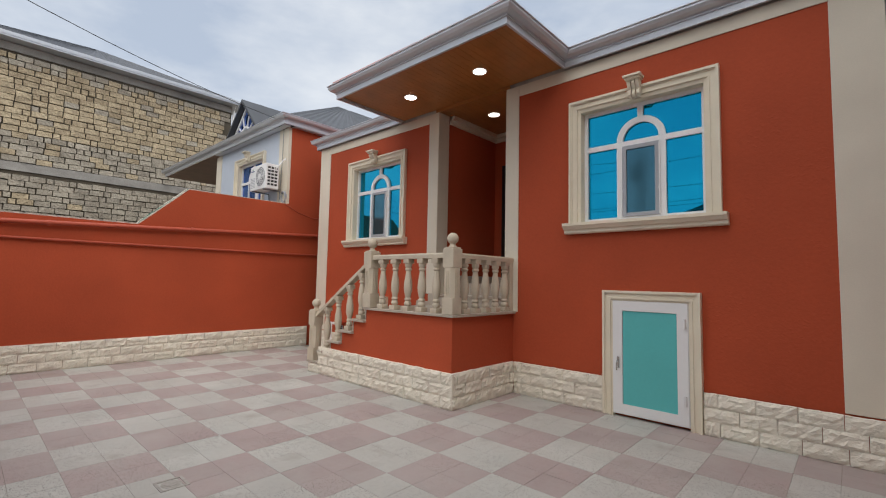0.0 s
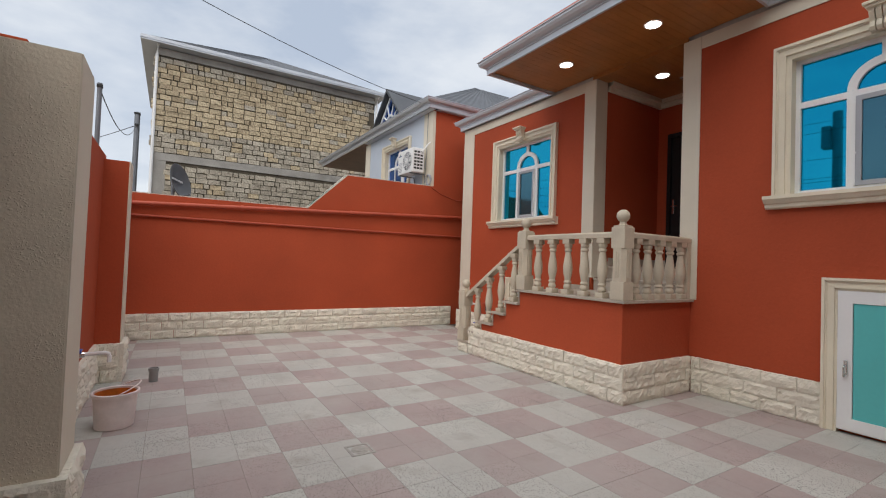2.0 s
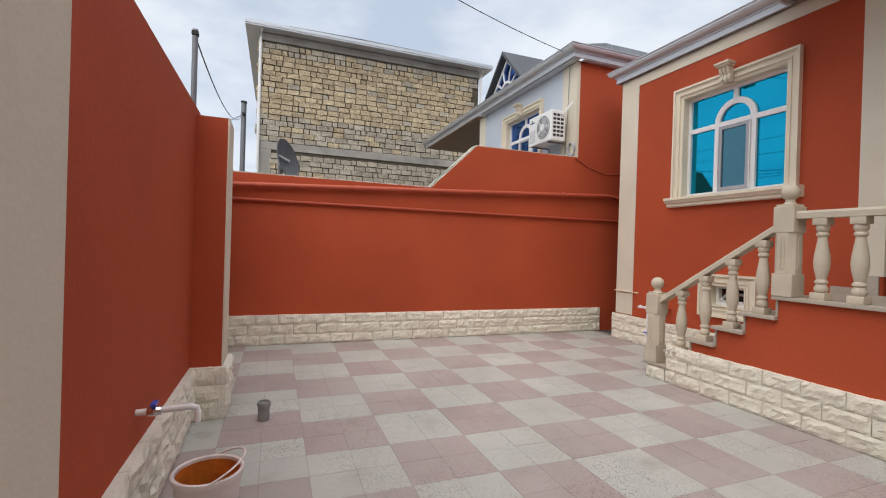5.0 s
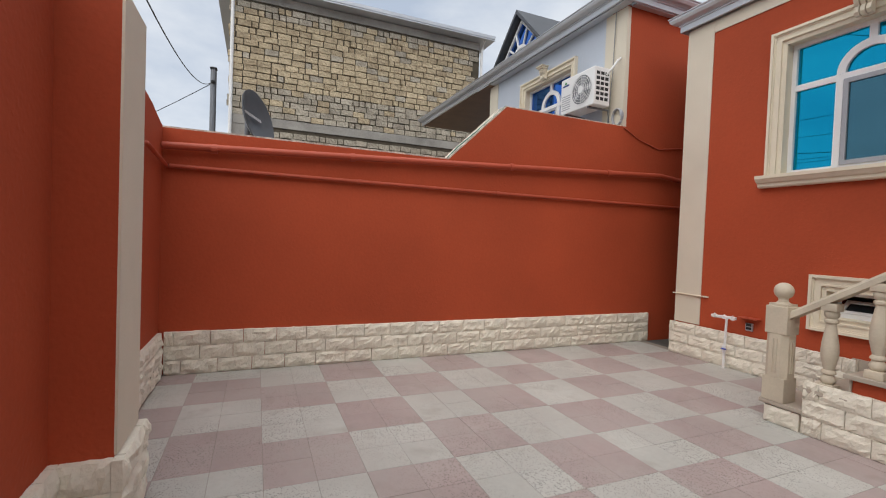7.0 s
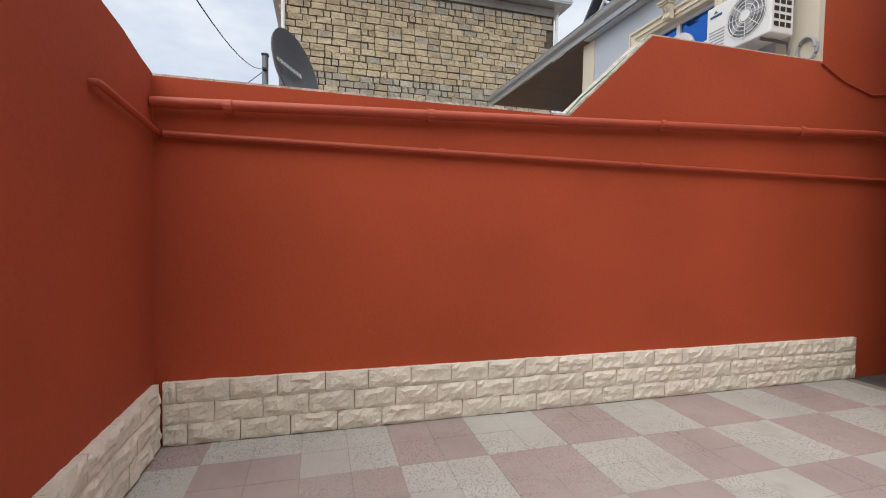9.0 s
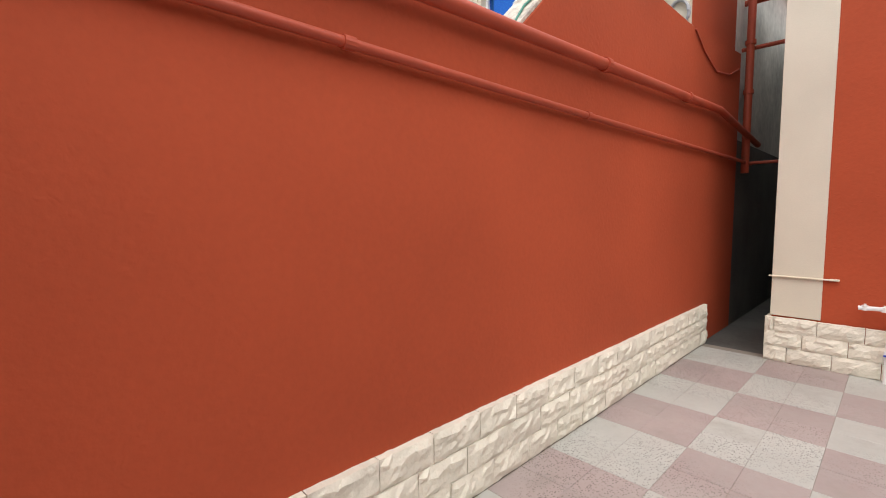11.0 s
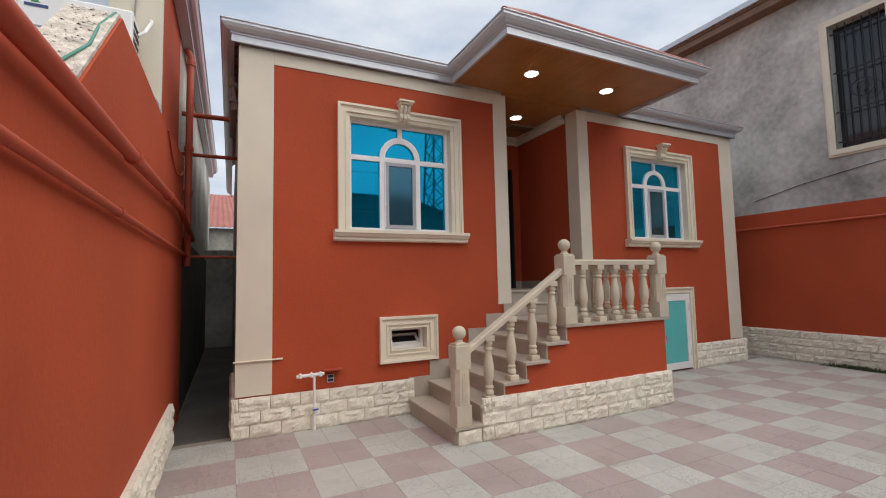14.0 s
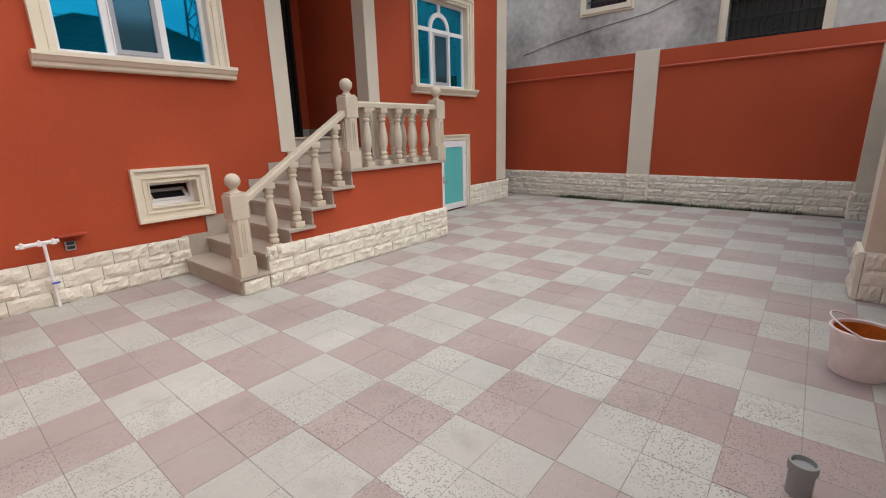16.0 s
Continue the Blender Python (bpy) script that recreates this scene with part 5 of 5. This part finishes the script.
part("shaft", tube(bmesh.new(), [(-7.3, -9, -0.06), (-7.3, -9, 7.3)], 0.15, 12), POLE, tpole)
part("transformer", boxes((-7.72, -7.46, -9.15, -8.8, 6.0, 6.8), bev=0.02), POLE, tpole)
for z, rise, s in ((6.9, 0.9, 0.7), (6.5, -0.8, 0.5), (5.6, 0.5, 0.9), (5.2, -0.2, 0.3)):
    wire((-25, -8.8, z), (12, -8.8, z + rise), s, 0.009)

# ---- plinth courses ----
for wall, x, y, turn, length, rows in ((west, WX, SY + 0.05, 90, 6.28, 3), (street, -7.65, SY, 180, 2.23, 3), (street, -4.2, MY, 180, 3.07, 3),
                                       (piers[0], -7.225, -0.5, 180, 0.47, 3), (piers[0], -7.27, SY + 0.001, 90, 0.30, 3), (piers[0], -7.65, -0.5, 270, 0.30, 3),
                                       (piers[1], -3.785, -0.46, 180, 0.46, 3), (piers[1], -3.83, SY + 0.06, 90, 0.285, 3), (piers[1], -4.20, -0.46, 270, 0.30, 3),
                                       (wall_front, FX0 - 0.045, FY - 0.02, 0, 2.07, 3), (wall_front, -4.2, FY - 0.02, 0, 1.255, 3), (wall_front, -1.9, FY - 0.02, 0, 1.485, 3),
                                       (wall_front, FX0, 7.0, 270, 1.6, 3), (east, RX, 6.9, 270, 7.6, 4)):
    plinth(wall, x, y, turn, length, rows)
plinth(gateside, RX - 0.001, -0.56, 180, 0.32, 3)
plinth(gateside, RX - 0.28, -0.52, 270, 0.24, 3)
plinth(east, RX - 0.06, 2.93, 270, 0.45, 4)

# ---- limestone blocks of the far building ----
BLOCKS = {}
for key, m in (("y", LIME), ("g", LIMEGREY)):
    for i, w in enumerate((0.37, 0.34, 0.17, 0.37)):
        r = random.Random(i)
        bm = boxes((0, 0.05 + 0.008 * i, 0, w, 0, 0.155))
        for v in bm.verts:
            v.co += Vector((r.uniform(0, 0.01), r.uniform(-0.014, 0.014), r.uniform(-0.013, 0.013)))
        BLOCKS[key, i] = mesh_of(bm, "block", m)
rest = {"y": bmesh.new(), "g": bmesh.new()}
count, z = 0, 2.3
while z < 8.36:
    if 4.56 < z < 4.95:
        z = 4.97
    y = SB0 + (0.46 if z < 4.6 else 0.0) + rng.uniform(-0.1, 0.0)
    while y < SB1 - 0.36:
        kind = 2 if rng.random() < 0.24 else rng.choice((0, 1, 3))
        w = (0.37, 0.34, 0.17, 0.37)[kind]
        key = "g" if z < 5.75 or z > 8.0 and rng.random() < 0.6 else "y"
        if rng.random() < 0.1:
            key = "g" if key == "y" else "y"
        m = pose(SBX + rng.uniform(-0.015, 0.0), y, z + rng.uniform(-0.012, 0.012))
        if 3.9 < z < 6.9 and count < 300 and y < 6.5:
            piece("block", BLOCKS[key, kind], sb, m)
            count += 1
        else:
            rest[key].from_mesh(BLOCKS[key, kind])
            rest[key].verts.ensure_lookup_table()
            for v in [rest[key].verts[k] for k in range(len(rest[key].verts) - 8, len(rest[key].verts))]:
                v.co = m @ v.co
        y += w + 0.036
    z += 0.19
for key, m in (("y", LIME), ("g", LIMEGREY)):
    tagged(part("masonry", rest[key], m, sb), kind="stuff")

# ---- floor tiles ----
P = 0.2915
TX, TY = -8.14, 1.288
TILES = []
for m in (PINK, GREY):
    bm = bmesh.new()
    a, b = 0.001, P - 0.001
    lo = [bm.verts.new((x, y, -0.02)) for x, y in ((a, a), (b, a), (b, b), (a, b))]
    mid = [bm.verts.new((x, y, -0.0015)) for x, y in ((a, a), (b, a), (b, b), (a, b))]
    a, b = a + 0.0018, b - 0.0018
    hi = [bm.verts.new((x, y, 0.0)) for x, y in ((a, a), (b, a), (b, b), (a, b))]
    for p, q in ((lo, mid), (mid, hi)):
        for k in range(4):
            bm.faces.new((p[k], p[(k + 1) % 4], q[(k + 1) % 4], q[k]))
    bm.faces.new(hi)
    TILES.append(mesh_of(bm, "tile", m))
others = [([], []), ([], [])]
x1, y1 = RX - 0.236, FY - 0.02
i0, i1 = math.floor((WX + 0.04 - TX) / P), math.ceil((x1 - TX) / P)
j0, j1 = math.floor((SY + 0.03 - TY) / P), math.ceil((y1 - TY) / P)
for j in range(j0, j1):
    for i in range(i0, i1):
        shift = 1 if j < -4 else 0
        x, y = TX + P * i, TY + P * j
        sx0, sx1, sy0, sy1 = max(x, WX + 0.03), min(x + P, x1), max(y, SY + 0.03), min(y + P, y1)
        if sx1 - sx0 < 0.03 or sy1 - sy0 < 0.03:
            continue
        bi, bj = (i + shift) // 2, j // 2
        if x + P > SX[0] + 0.1 and x < LX1 - 0.3 and y > LY0 + 0.1:
            continue
        which = (bi + bj + (1 if shift else 0)) % 2
        cut = Matrix.Diagonal(((sx1 - sx0) / P, (sy1 - sy0) / P, 1, 1))
        m = Matrix.Translation((sx0, sy0, rng.uniform(-0.002, 0.0))) @ cut
        if -9.5 < x < -4.6 and -0.2 < y < 3.7 and abs((i * 7 + j * 3) % 7) < 6:
            piece("tile", TILES[which], floor, m)
        else:
            vs, fs = others[which]
            o = len(vs)
            vs.extend(m @ v.co for v in TILES[which].vertices)
            fs.extend([o + k for k in p.vertices] for p in TILES[which].polygons)
for (vs, fs), m in zip(others, (PINK, GREY)):
    me = bpy.data.meshes.new("tiles")
    me.from_pydata(vs, [], fs)
    me.materials.append(m)
    ob = new("tiles", me)
    ob.parent = floor
    tagged(ob, kind="stuff")
